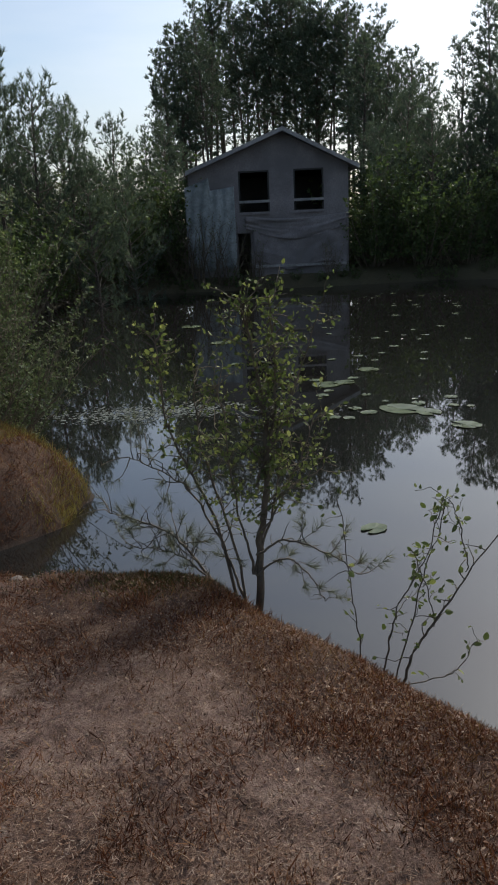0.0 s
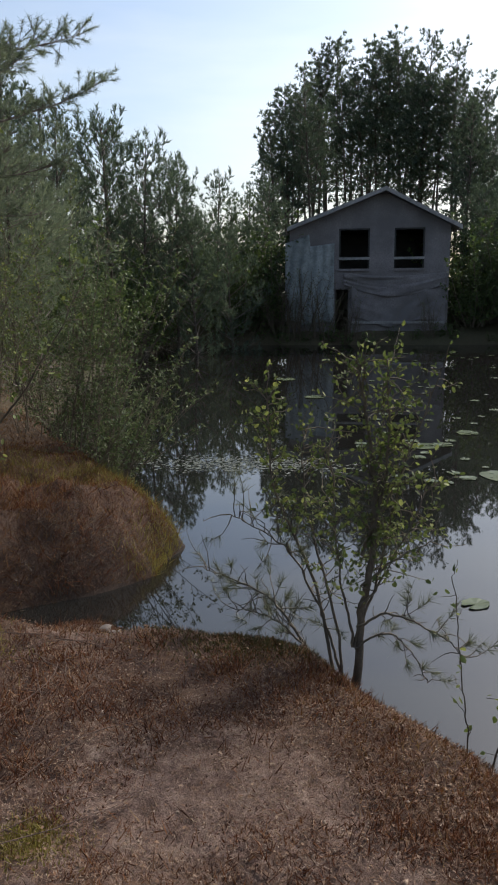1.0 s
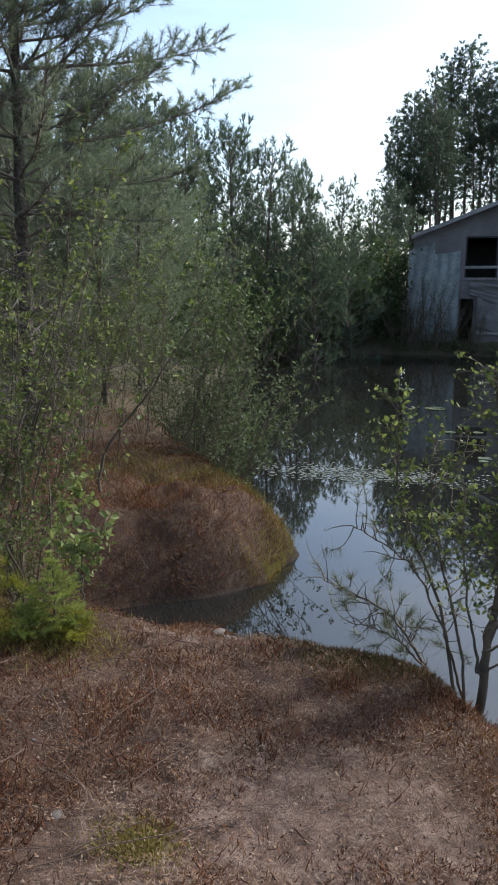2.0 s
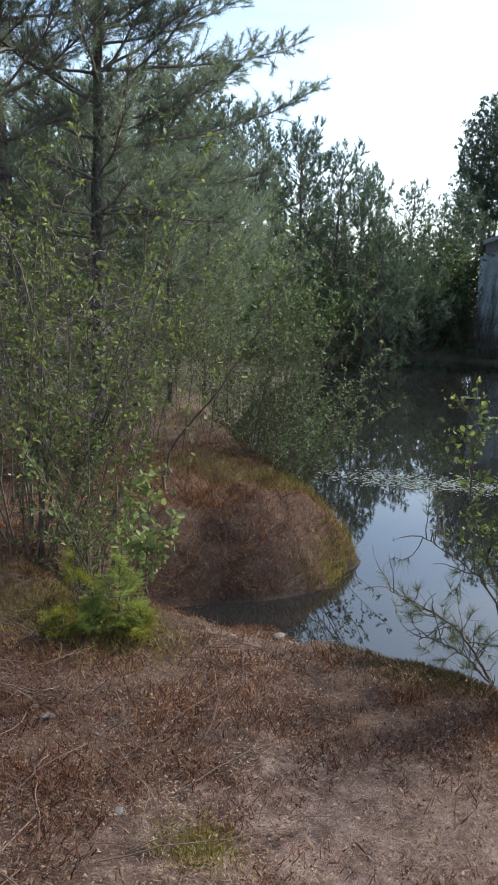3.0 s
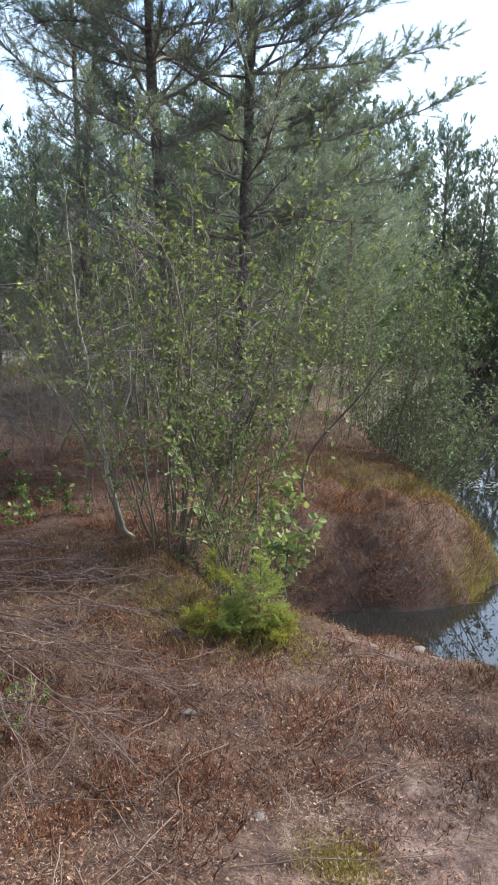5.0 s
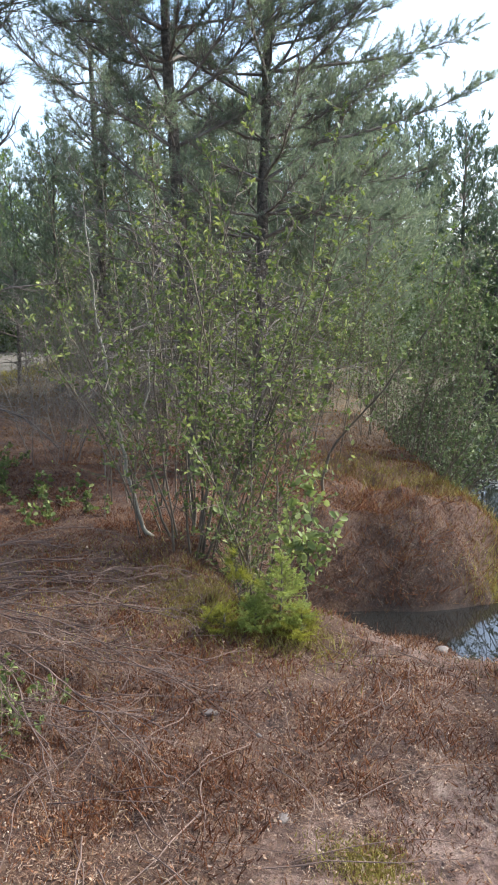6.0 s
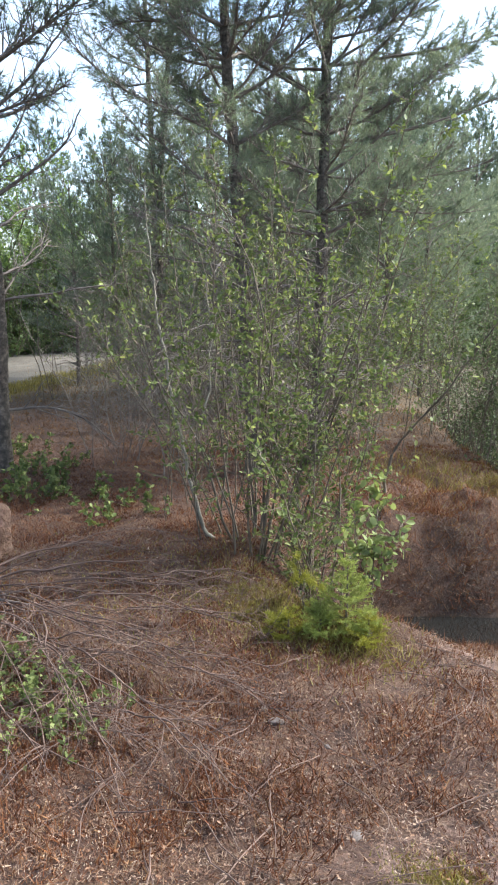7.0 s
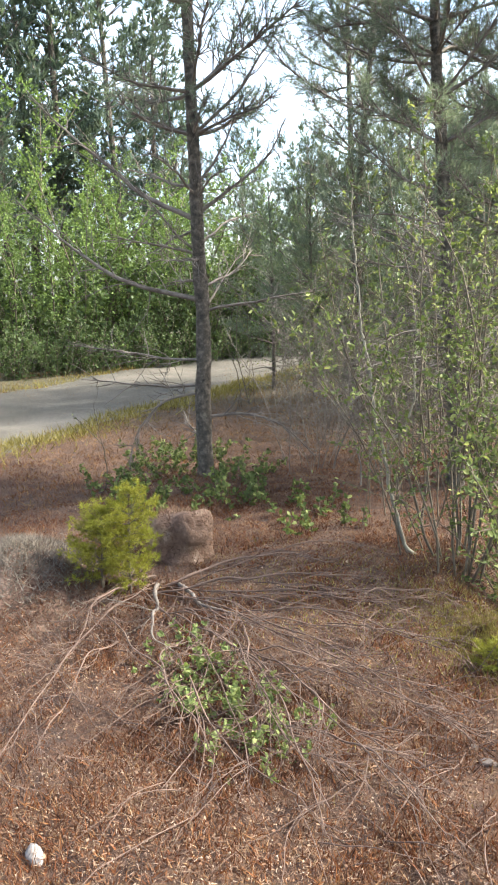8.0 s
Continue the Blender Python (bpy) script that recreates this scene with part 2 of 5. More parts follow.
def empty(name, x, y, z, rz=0.0, label="", category="", group=""):
    ob = new(name)
    ob.matrix_basis = pose(x, y, z, 0, 0, rz)
    ob.empty_display_size = 0.1
    return tagged(ob, label, category, group)


def join(chunks):
    """Many (vertices, faces) as one."""
    vs, fs, n = [], [], 0
    for v, f in chunks:
        vs.append(v)
        fs.append(np.asarray(f) + n)
        n += len(v)
    return np.concatenate(vs), np.concatenate(fs)


def unit(a):
    return a / np.maximum(np.linalg.norm(a, axis=-1, keepdims=True), 1e-9)


def tube(pts, radii, sides=5):
    """A tapered tube along points, as quads."""
    pts = np.asarray(pts, dtype=float)
    n = len(pts)
    tang = unit(np.gradient(pts, axis=0))
    ref = np.where(np.abs(tang[:, 2:3]) > 0.9, np.array([[1.0, 0, 0]]), np.array([[0, 0, 1.0]]))
    a = unit(np.cross(tang, ref))
    b = np.cross(tang, a)
    ang = np.arange(sides) * 2 * np.pi / sides
    ring = np.cos(ang)[None, :, None] * a[:, None] + np.sin(ang)[None, :, None] * b[:, None]
    v = (pts[:, None] + ring * np.asarray(radii, dtype=float)[:, None, None]).reshape(-1, 3)
    i = np.arange(n - 1)[:, None] * sides
    j = np.arange(sides)[None]
    k = (j + 1) % sides
    f = np.stack([i + j, i + k, i + k + sides, i + j + sides], -1).reshape(-1, 4)
    return v, f


def curve(start, way, length, steps, rng, wobble=0.1, lift=0.0):
    """A wandering line from start; lift bends it up (or down)."""
    d = np.array(way, dtype=float)
    d /= np.linalg.norm(d)
    p = np.array(start, dtype=float)
    out = [p.copy()]
    for _ in range(steps):
        d = d + rng.normal(0, wobble, 3) + np.array([0, 0, lift])
        d /= np.linalg.norm(d)
        p = p + d * length / steps
        out.append(p.copy())
    return np.array(out)


def spikes(pos, way, per, length, width, rng, spread=0.6, level=False):
    """Bunches of narrow triangles round each position: needles or blades."""
    n = len(pos) * per
    p = np.repeat(pos, per, 0)
    d = unit(np.repeat(way, per, 0) * 0.8 + rng.normal(0, spread, (n, 3)))
    side = unit(np.cross(d, np.array([0, 0, 1.0]) + rng.normal(0, 0.25, (n, 3)) if level else rng.normal(0, 1, (n, 3)))) * (width * rng.uniform(0.7, 1.3, (n, 1))) / 2
    tip = p + d * (length * rng.uniform(0.6, 1.2, (n, 1)))
    v = np.stack([p - side, p + side, tip], 1).reshape(-1, 3)
    return v, np.arange(n * 3).reshape(-1, 3)


def leaves(pos, way, size, rng, spread=0.7, flat=0.3, slim=0.5):
    """One folded, pointed leaf of two triangles at each position."""
    n = len(pos)
    d = unit(way + rng.normal(0, spread, (n, 3)))
    up = unit(rng.normal(0, 1, (n, 3)) * (1 - flat) + np.array([0, 0, 1.0]) * flat * 2)
    side = unit(np.cross(d, up))
    nor = np.cross(side, d)
    s = size * rng.uniform(0.6, 1.25, (n, 1))
    b = pos + d * s * 0.1
    mid = b + d * s * 0.5 + nor * s * 0.1
    v = np.stack([b, mid + side * s * slim / 2, b + d * s, mid - side * s * slim / 2], 1).reshape(-1, 3)
    i = np.arange(n)[:, None] * 4
    return v, np.concatenate([i + np.array([[0, 1, 2]]), i + np.array([[0, 2, 3]])])


def round_leaves(pos, way, size, rng, spread=0.7, flat=0.3, slim=0.6):
    """One rounded, folded leaf of four triangles at each position."""
    n = len(pos)
    d = unit(way + rng.normal(0, spread, (n, 3)))
    up = unit(rng.normal(0, 1, (n, 3)) * (1 - flat) + np.array([0, 0, 1.0]) * flat * 2)
    side = unit(np.cross(d, up))
    nor = np.cross(side, d)
    s = size * rng.uniform(0.55, 1.3, (n, 1))
    w = s * slim * rng.uniform(0.8, 1.15, (n, 1)) / 2
    b = pos + d * s * 0.1
    lift, droop = nor * s * 0.12, nor * s * rng.normal(0, 0.12, (n, 1))
    low, high = b + d * s * 0.3 + lift, b + d * s * 0.72 + lift
    v = np.stack([b, low + side * w, high + side * w * 0.85, b + d * s + droop, high - side * w * 0.85, low - side * w], 1).reshape(-1, 3)
    i = np.arange(n)[:, None] * 6
    return v, np.concatenate([i + np.array([t]) for t in ([0, 1, 2], [0, 2, 3], [0, 3, 4], [0, 4, 5])])


def quads_to_tris(f):
    f = np.asarray(f)
    return np.concatenate([f[:, [0, 1, 2]], f[:, [0, 2, 3]]])


def value_noise(x, y, cell, seed):
    """Smooth random heights in -1..1 over the plan."""
    table = np.random.default_rng(seed).uniform(-1, 1, (64, 64))
    u, v = np.asarray(x) / cell, np.asarray(y) / cell
    i, j = np.floor(u).astype(int), np.floor(v).astype(int)
    a, b = u - i, v - j
    a, b = a * a * (3 - 2 * a), b * b * (3 - 2 * b)
    g = lambda m, n: table[m % 64, n % 64]
    return (g(i, j) * (1 - a) + g(i + 1, j) * a) * (1 - b) + (g(i, j + 1) * (1 - a) + g(i + 1, j + 1) * a) * b


# ---- the lie of the land ----
WATER = -0.55
POND = np.array([(9, -3), (4, -0.6), (2.2, 0.8), (1.3, 1.75), (0.85, 2.25), (0.62, 2.6), (0.42, 2.85), (0.2, 3.15), (0.0, 3.42), (-0.3, 3.6), (-0.7, 3.68),
                 (-1.0, 3.8), (-1.2, 4.05), (-1.43, 4.34), (-1.7, 4.45), (-2.0, 4.36), (-2.5, 4.15), (-2.45, 4.38), (-2.15, 4.62), (-1.83, 4.87), (-1.44, 5.25),
                 (-1.36, 5.9), (-1.65, 6.5), (-2.1, 7.1), (-2.7, 7.8), (-3.5, 8.8), (-4.3, 10.5), (-5, 14), (-5.6, 19), (-5.2, 24.5), (-2.5, 25.2), (3, 25.2), (7, 25.5),
                 (13, 22), (17, 12), (14, 0)], dtype=float)


def shore(x, y):
    """Distance from the waterline: plus on land, minus in the pond."""
    p = np.stack([np.ravel(x), np.ravel(y)], 1)
    best = np.full(len(p), 1e9)
    inside = np.zeros(len(p), dtype=bool)
    for a, b in zip(POND, np.roll(POND, -1, 0)):
        e, w = b - a, p - a
        t = np.clip((w @ e) / (e @ e), 0, 1)
        best = np.minimum(best, np.hypot(*(w - t[:, None] * e).T))
        cross = (a[1] > p[:, 1]) != (b[1] > p[:, 1])
        with np.errstate(divide="ignore", invalid="ignore"):
            at = (b[0] - a[0]) * (p[:, 1] - a[1]) / (b[1] - a[1]) + a[0]
        inside ^= cross & (p[:, 0] < at)
    return np.where(inside, -best, best).reshape(np.shape(x))


def hill(x, y, cx, cy, rx, ry, h):
    return h * np.exp(-((x - cx) / rx) ** 2 - ((y - cy) / ry) ** 2)


def height(x, y):
    x, y = np.asarray(x, dtype=float), np.asarray(y, dtype=float)
    d = shore(x, y) + 0.06 * value_noise(x, y, 0.5, 3)
    top = hill(x, y, -2.3, 5.6, 0.8, 0.8, 0.03) + hill(x, y, -4.45, 1.85, 0.5, 0.45, 0.26)
    top = top + (0.17 * value_noise(x, y, 0.6, 15) + 0.09 * value_noise(x, y, 0.26, 16) + 0.05 * value_noise(x, y, 0.1, 17)) * np.exp(-((x + 2.2) / 1.2) ** 2 - ((y - 5.6) / 1.2) ** 2) + 0.05 * value_noise(x, y, 1.1, 5) + 0.022 * value_noise(x, y, 0.33, 6) + 0.012 * value_noise(x, y, 0.12, 8)
    top = top + 0.25 * np.clip((y - 24) / 4, 0, 1) + 0.6 * value_noise(x, y, 17, 9) * np.clip((np.hypot(x, y) - 14) / 20, 0, 1)
    gentle = np.exp(-((x + 2.05) / 0.75) ** 2 - ((y - 3.85) / 0.6) ** 2)
    width = 0.42 + 0.9 * gentle + 0.45 * np.exp(-((x + 2.2) / 1.2) ** 2 - ((y - 5.6) / 1.2) ** 2) + np.clip(y - 9, 0, 1) * 0.8
    s = np.clip(d / width, 0, 1)
    s = s * np.clip(1.5 * gentle, 0, 1) + (1 - (1 - s) ** 2) * (1 - np.clip(1.5 * gentle, 0, 1))
    land = WATER - 0.03 + (top - WATER + 0.03) * s
    return np.where(d > 0, land, WATER - 0.03 + np.maximum(d * 0.9, -1.2))


def bareness(x, y):
    """How far the ground is trodden bare; the lip of the bank keeps its heath."""
    b = hill(x, y, -0.35, 2.25, 0.7, 0.6, 0.55) + hill(x, y, -1.15, 1.75, 0.55, 0.35, 0.3) + hill(x, y, 0.15, 1.4, 0.5, 0.5, 0.4)
    b = b * np.clip((shore(x, y) - 0.55) / 0.35, 0, 1)
    b = b + hill(x, y, -1.3, 3.35, 0.45, 0.6, 0.4) + hill(x, y, -4.35, 1.75, 0.5, 0.5, 0.5)
    return np.clip(b, 0, 0.7)


def ground_z(x, y):
    return float(height(np.array([x]), np.array([y]))[0])


def spaced(lo, a, b, hi, step, n):
    """Fine steps between a and b, growing outwards to lo and hi."""
    out = np.geomspace(step, hi - b, n) + b
    low = a - np.geomspace(step, a - lo, n)[::-1]
    return np.concatenate([low, np.arange(a, b + step / 2, step), out])


gx, gy = spaced(-600, -6.0, 1.4, 600, 0.055, 60), spaced(-400, 0.6, 7.0, 600, 0.055, 60)
X, Y = np.meshgrid(gx, gy, indexing="ij")
Z = height(X, Y)
ny = len(gy)
idx = (np.arange(len(gx) - 1)[:, None] * ny + np.arange(ny - 1)[None]).reshape(-1, 1)
ground = part("ground", (np.stack([X, Y, Z], -1).reshape(-1, 3), idx + np.array([[0, ny, ny + 1, 1]])), M_GROUND, smooth=True)
battr = ground.data.attributes.new("bare", "FLOAT", "POINT")
battr.data.foreach_set("value", bareness(X, Y).ravel().astype(np.float32))
# wet waterline, plus the mound front's dark peat and backlit shade painted in
wet_shade_mask = np.clip(np.exp(-np.maximum(shore(X, Y), 0) / 0.16) + hill(X, Y, -2.0, 5.05, 0.6, 0.3, 0.8), 0, 1) * (0.75 + 0.25 * value_noise(X, Y, 0.25, 19))
lushness = np.clip((np.hypot(X + 3, Y) - 6.5) / 7, 0, 0.9) * (0.8 + 0.2 * value_noise(X, Y, 1.5, 20))
for key, values in (("wet_shade", wet_shade_mask), ("lush", lushness)):
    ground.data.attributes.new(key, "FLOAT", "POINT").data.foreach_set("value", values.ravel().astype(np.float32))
tagged(ground, "red-brown peat and heath ground with trodden pale patches", "ground", kind="structure")

wx, wy = np.linspace(-9, 20, 30), np.linspace(-6, 28, 35)
X, Y = np.meshgrid(wx, wy, indexing="ij")
ny = len(wy)
idx = (np.arange(len(wx) - 1)[:, None] * ny + np.arange(ny - 1)[None]).reshape(-1, 1)
tagged(part("water", (np.stack([X, Y, X * 0 + WATER], -1).reshape(-1, 3), idx + np.array([[0, ny, ny + 1, 1]])), M_WATER), "still dark pond water mirroring the trees and sky", "water", kind="structure")

ROAD = [(-7.2, -5), (-9.8, 2.1), (-11.3, 5.9), (-12.7, 9.3), (-14.2, 13.6), (-17, 21), (-23, 33)]
line = []
for (ax, ay), (bx, by) in zip(ROAD, ROAD[1:]):
    for k in range(12):
        line.append((ax + (bx - ax) * k / 12, ay + (by - ay) * k / 12))
line = np.array(line)
tang = unit(np.gradient(line, axis=0))
nor = np.stack([-tang[:, 1], tang[:, 0]], 1)
cross = np.linspace(-1.9, 1.9, 9)
RP = line[:, None] + nor[:, None] * (cross[None, :, None] * (1 + 0.06 * np.sin(np.arange(len(line)))[:, None, None]))
RZ = height(RP[..., 0], RP[..., 1]) + 0.05 - 0.04 * (np.abs(cross) / 1.9)[None] ** 4
nr = len(cross)
idx = (np.arange(len(line) - 1)[:, None] * nr + np.arange(nr - 1)[None]).reshape(-1, 1)
tagged(part("road", (np.concatenate([RP, RZ[..., None]], -1).reshape(-1, 3), idx + np.array([[0, nr, nr + 1, 1]])), M_ROAD, smooth=True), "pale gravel forest road", "road", kind="structure")

# ---- the house over the water ----


def box(bm, x0, y0, z0, x1, y1, z1):
    vs = [bm.verts.new(c) for c in ((x0, y0, z0), (x1, y0, z0), (x1, y1, z0), (x0, y1, z0), (x0, y0, z1), (x1, y0, z1), (x1, y1, z1), (x0, y1, z1))]
    for q in ((0, 3, 2, 1), (4, 5, 6, 7), (0, 1, 5, 4), (1, 2, 6, 5), (2, 3, 7, 6), (3, 0, 4, 7)):
        bm.faces.new([vs[i] for i in q])


def boxes(*rows):
    bm = bmesh.new()
    for r in rows:
        box(bm, *r)
    return bm


def prism(outline, y0, y1):
    """An outline in x and z, drawn out from y0 to y1."""
    bm = bmesh.new()
    a = [bm.verts.new((x, y0, z)) for x, z in outline]
    b = [bm.verts.new((x, y1, z)) for x, z in outline]
    bm.faces.new(a)
    bm.faces.new(b[::-1])
    for i in range(len(a)):
        j = (i + 1) % len(a)
        bm.faces.new((a[j], a[i], b[i], b[j]))
    return bm


def house():
    hs = empty("house", 0, 26, 0, 0, "weathered grey two-storey gabled boathouse wrapped in plastic sheeting", "house")
    L, R, B, AX, AZ, LZ, RZ_ = -1.66, 3.5, -0.3, 1.4, 4.25, 3.09, 3.2
    W1, W2, WB, WT = (-0.05, 0.94), (1.73, 2.7), 1.86, 3.13
    g = lambda x: AZ + (x - AX) * ((AZ - LZ) / (AX - L) if x < AX else -(AZ - RZ_) / (R - AX))
    D = (-0.15, 0.28)
    # the front wall, panel by panel round its openings
    for x0, x1, z0 in ((L, W1[0], None), (W1[1], W2[0], None), (W2[1], R, None)):
        mids = [x0] + ([AX] if x0 < AX < x1 else []) + [x1]
        part("wall_panel", prism([(x0, WB), (x1, WB)] + [(x, g(x)) for x in mids[::-1]], 0, 0.16), M_WALL, hs)
    for w in (W1, W2):
        part("wall_panel", prism([(w[0], WT), (w[1], WT), (w[1], g(w[1])), (w[0], g(w[0]))], 0.002, 0.158), M_WALL, hs)
    part("wall_panel", prism([(L, B), (D[0], B), (D[0], WB), (L, WB)], 0.003, 0.157), M_WALL, hs)
    part("wall_panel", prism([(D[0], 1.2), (D[1], 1.2), (D[1], WB), (D[0], WB)], 0.001, 0.159), M_WALL, hs)
    part("wall_panel", prism([(D[1], B), (R, B), (R, WB), (D[1], WB)], 0.004, 0.156), M_WALL, hs)
    part("side_wall", boxes((L, 0.16, B, L + 0.15, 5, LZ - 0.02)), M_WALL, hs)
    part("side_wall", boxes((R - 0.15, 0.16, B, R, 5, RZ_ - 0.02)), M_WALL, hs)
    part("back_wall", prism([(L, B), (R, B), (R, RZ_), (AX, AZ), (L, LZ)], 5, 5.15), M_WALL, hs)
    part("floor_slab", boxes((L + 0.15, 0.17, 1.5, R - 0.15, 4.99, 1.62)), M_DARK, hs)
    part("inner_wall", boxes((L + 0.16, 2.2, 1.63, R - 0.16, 2.3, 3.0)), M_DARK, hs)
    # roof: two slabs with bargeboards
    for x0, z0, x1, z1 in ((L - 0.06, g(L) - 0.02, AX, AZ + 0.02), (AX, AZ + 0.02, R + 0.3, RZ_ - 0.14)):
        rf = part("roof", prism([(x0, z0), (x1, z1), (x1, z1 + 0.1), (x0, z0 + 0.1)], -0.38, 5.4), M_ROOF, hs)
        part("bargeboard", prism([(x0, z0 - 0.02), (x1, z1 - 0.02), (x1, z1 + 0.11), (x0, z0 + 0.11)], -0.42, -0.384), M_TRIM, rf)
    for w in (W1, W2):
        wd = part("window", boxes((w[0], 0.02, WB, w[0] + 0.05, 0.12, WT), (w[1] - 0.05, 0.02, WB, w[1], 0.12, WT), (w[0] + 0.05, 0.02, WT - 0.05, w[1] - 0.05, 0.12, WT)), M_DARK, hs, "dark glassless window opening")
        part("rail", boxes((w[0] + 0.002, -0.05, 2.14, w[1] - 0.002, 0.0, 2.22)), M_TRIM, wd, "pale wooden rail across the opening")
        part("sill", boxes((w[0] - 0.03, -0.06, WB - 0.08, w[1] + 0.03, -0.004, WB - 0.02)), M_WALL, wd)
    part("footing", boxes((0.4, -0.12, 0.08, 3.4, -0.02, 0.16)), M_TRIM, hs)
    # hanging sheets
    rng = np.random.default_rng(11)

    def sheet(x0, x1, top, bottom, folds, sag, off):
        nx, nz = 40, 30
        u, v = np.meshgrid(np.linspace(0, 1, nx), np.linspace(0, 1, nz), indexing="ij")
        xx = x0 + (x1 - x0) * u
        zt = np.array([top(a) for a in xx[:, 0]])[:, None]
        zb = np.array([bottom(a) for a in xx[:, 0]])[:, None]
        zz = zt + (zb - zt) * v - sag * np.sin(np.pi * u) * (0.4 + v)
        yy = -off - 0.03 * (1 + np.sin(folds * u * 6.28 + 5 * v + 2 * value_noise(u * 3, v * 3, 1, 4))) - 0.012 * (1 + np.sin(9 * v + 3 * u + 3 * value_noise(u * 4, v * 4, 1, 14)))
        i = (np.arange(nx - 1)[:, None] * nz + np.arange(nz - 1)[None]).reshape(-1, 1)
        return np.stack([xx, yy, zz], -1).reshape(-1, 3), i + np.array([[0, nz, nz + 1, 1]])

    sh = part("plastic_sheet", sheet(L - 0.14, -0.2, lambda x: g(x) - 0.35 if x < -1.0 else 2.7 + 0.1 * x, lambda x: 0.15 + 0.05 * math.sin(x * 7), 5, 0.05, 0.02), M_TARP, hs, "pale bluish plastic sheeting with folds", True)
    sh.modifiers.new("thick", "SOLIDIFY").thickness = 0.008
    sh = part("tarpaulin", sheet(0.1, 3.4, lambda x: 1.72, lambda x: 1.35, 1, 0.28, 0.07), M_WALL, hs, "sagging grey tarpaulin below the windows", True)
    sh.modifiers.new("thick", "SOLIDIFY").thickness = 0.008
    sh = part("tarpaulin", sheet(0.35, 3.45, lambda x: 1.3, lambda x: 0.2 + 0.1 * math.sin(3 * x), 4, 0.1, 0.02), M_WALL, hs, "", True)
    sh.modifiers.new("thick", "SOLIDIFY").thickness = 0.008


house()

# ---- trees ----


def along(path, t):
    """The place at t (0 to 1) of a path of points."""
    k = np.arange(len(path))
    return np.array([np.interp(t * (len(path) - 1), k, path[:, i]) for i in range(3)])


def pine(rng, tall, clear, reach, whorls, per_whorl, tuft, per_tuft, blade, step=0.22, trunk_r=0.08, lift=0.05, dead=0, twigs=5, lean=0.02, rise=0.25, top_reach=0.3, crook=0.0, far=False, up=0.35, dead_len=1.2, candle=4):
    """A pine's trunk, its green limbs as (wood, needles), and its dry limbs. clear: height of the lowest green limb."""
    tr = curve((0, 0, -0.1), (rng.normal(0, lean), rng.normal(0, lean), 1), tall + 0.1, 18, rng, 0.016 + crook, 0.03)
    zs = tr[:, 2]
    rad = trunk_r * (1 - np.clip(zs / tall, 0, 1)) ** 0.75 + 0.008
    rad[0] *= 1.35
    trunk = tube(tr, rad, 9)
    at = lambda z: np.array([np.interp(z, zs, tr[:, k]) for k in range(3)])
    green, dry = [], []
    for w in range(whorls):
        f = (w + rng.uniform(0, 0.6)) / whorls
        z = clear + (tall - clear) * f ** 0.9
        ln0 = reach * (1 - f) ** 0.6 * (0.55 + 0.9 * min(1, f * 3)) + top_reach
        turn = rng.uniform(0, 6.28)
        for k in range(per_whorl):
            a = turn + k * 6.28 / per_whorl + rng.normal(0, 0.35)
            ln = ln0 * rng.uniform(0.5, 1.15)
            path = curve(at(min(z, tall * 0.985)), (math.cos(a), math.sin(a), rise + 0.5 * f + rng.normal(0, 0.12)), ln, 6, rng, 0.12, lift)
            wood = [tube(path[::3] if far else path, np.linspace(0.011 + 0.007 * ln, 0.005, 3 if far else 7) * min(1, trunk_r / 0.08 + 0.2), 3 if far else 4)]
            pos, way = [], []
            for s in np.linspace(0.3, 1, max(2, int(ln / step))):
                q = along(path, s)
                j = min(5, int(s * 6))
                main = unit(path[j + 1] - path[j])
                for _ in range(twigs):
                    d = unit(main * (1.2 - 0.4 * up) + rng.normal(0, 0.75 - 0.15 * up, 3) + np.array([0, 0, up]))
                    tl = rng.uniform(0.3, 1.0) * min(0.5, 0.12 + 0.3 * ln * (1.25 - s))
                    if twigs > 4:
                        wood.append(tube(np.array([q, q + d * tl * 0.5 + rng.normal(0, 0.02, 3), q + d * tl]), np.array([0.006, 0.0045, 0.003]), 3))
                    m = max(1, int(tl * 0.75 / (tuft * 0.6)))
                    for e in range(m):
                        pos.append(q + d * tl * (1 - e / m * 0.55))
                        way.append(unit(d + np.array([0, 0, 0.5])) if far else d)
            if far:
                for e in range(candle):
                    pos.append(path[-1] + np.array([rng.normal(0, 0.02), rng.normal(0, 0.02), 0.45 * tuft * e]))
                    way.append(np.array([0, 0, 1.0]))
            green.append((join(wood), spikes(np.array(pos), np.array(way), per_tuft, tuft, blade, rng, 0.36 if far else 0.6)))
    for w in range(dead):
        z = rng.uniform(0.12, 1) * clear
        a = rng.uniform(0, 6.28)
        ln = rng.uniform(0.3, 1) * dead_len
        path = curve(at(z), (math.cos(a), math.sin(a), rng.uniform(-0.15, 0.7)), ln, 7, rng, 0.12, rng.uniform(-0.06, 0.03))
        wood = [tube(path, np.linspace(0.014, 0.003, 8), 3 if far else 4)]
        for s in range(2, 7, 3) if far else range(1, 7):
            for _ in range(1 if far else 3):
                d = unit((path[s + 1] - path[s]) * 6 / ln + rng.normal(0, 0.5, 3))
                wood.append(tube(curve(path[s], d, ln * rng.uniform(0.15, 0.4), 3, rng, 0.2), np.linspace(0.005, 0.0015, 4), 3))
        dry.append(join(wood))
    return trunk, green, dry


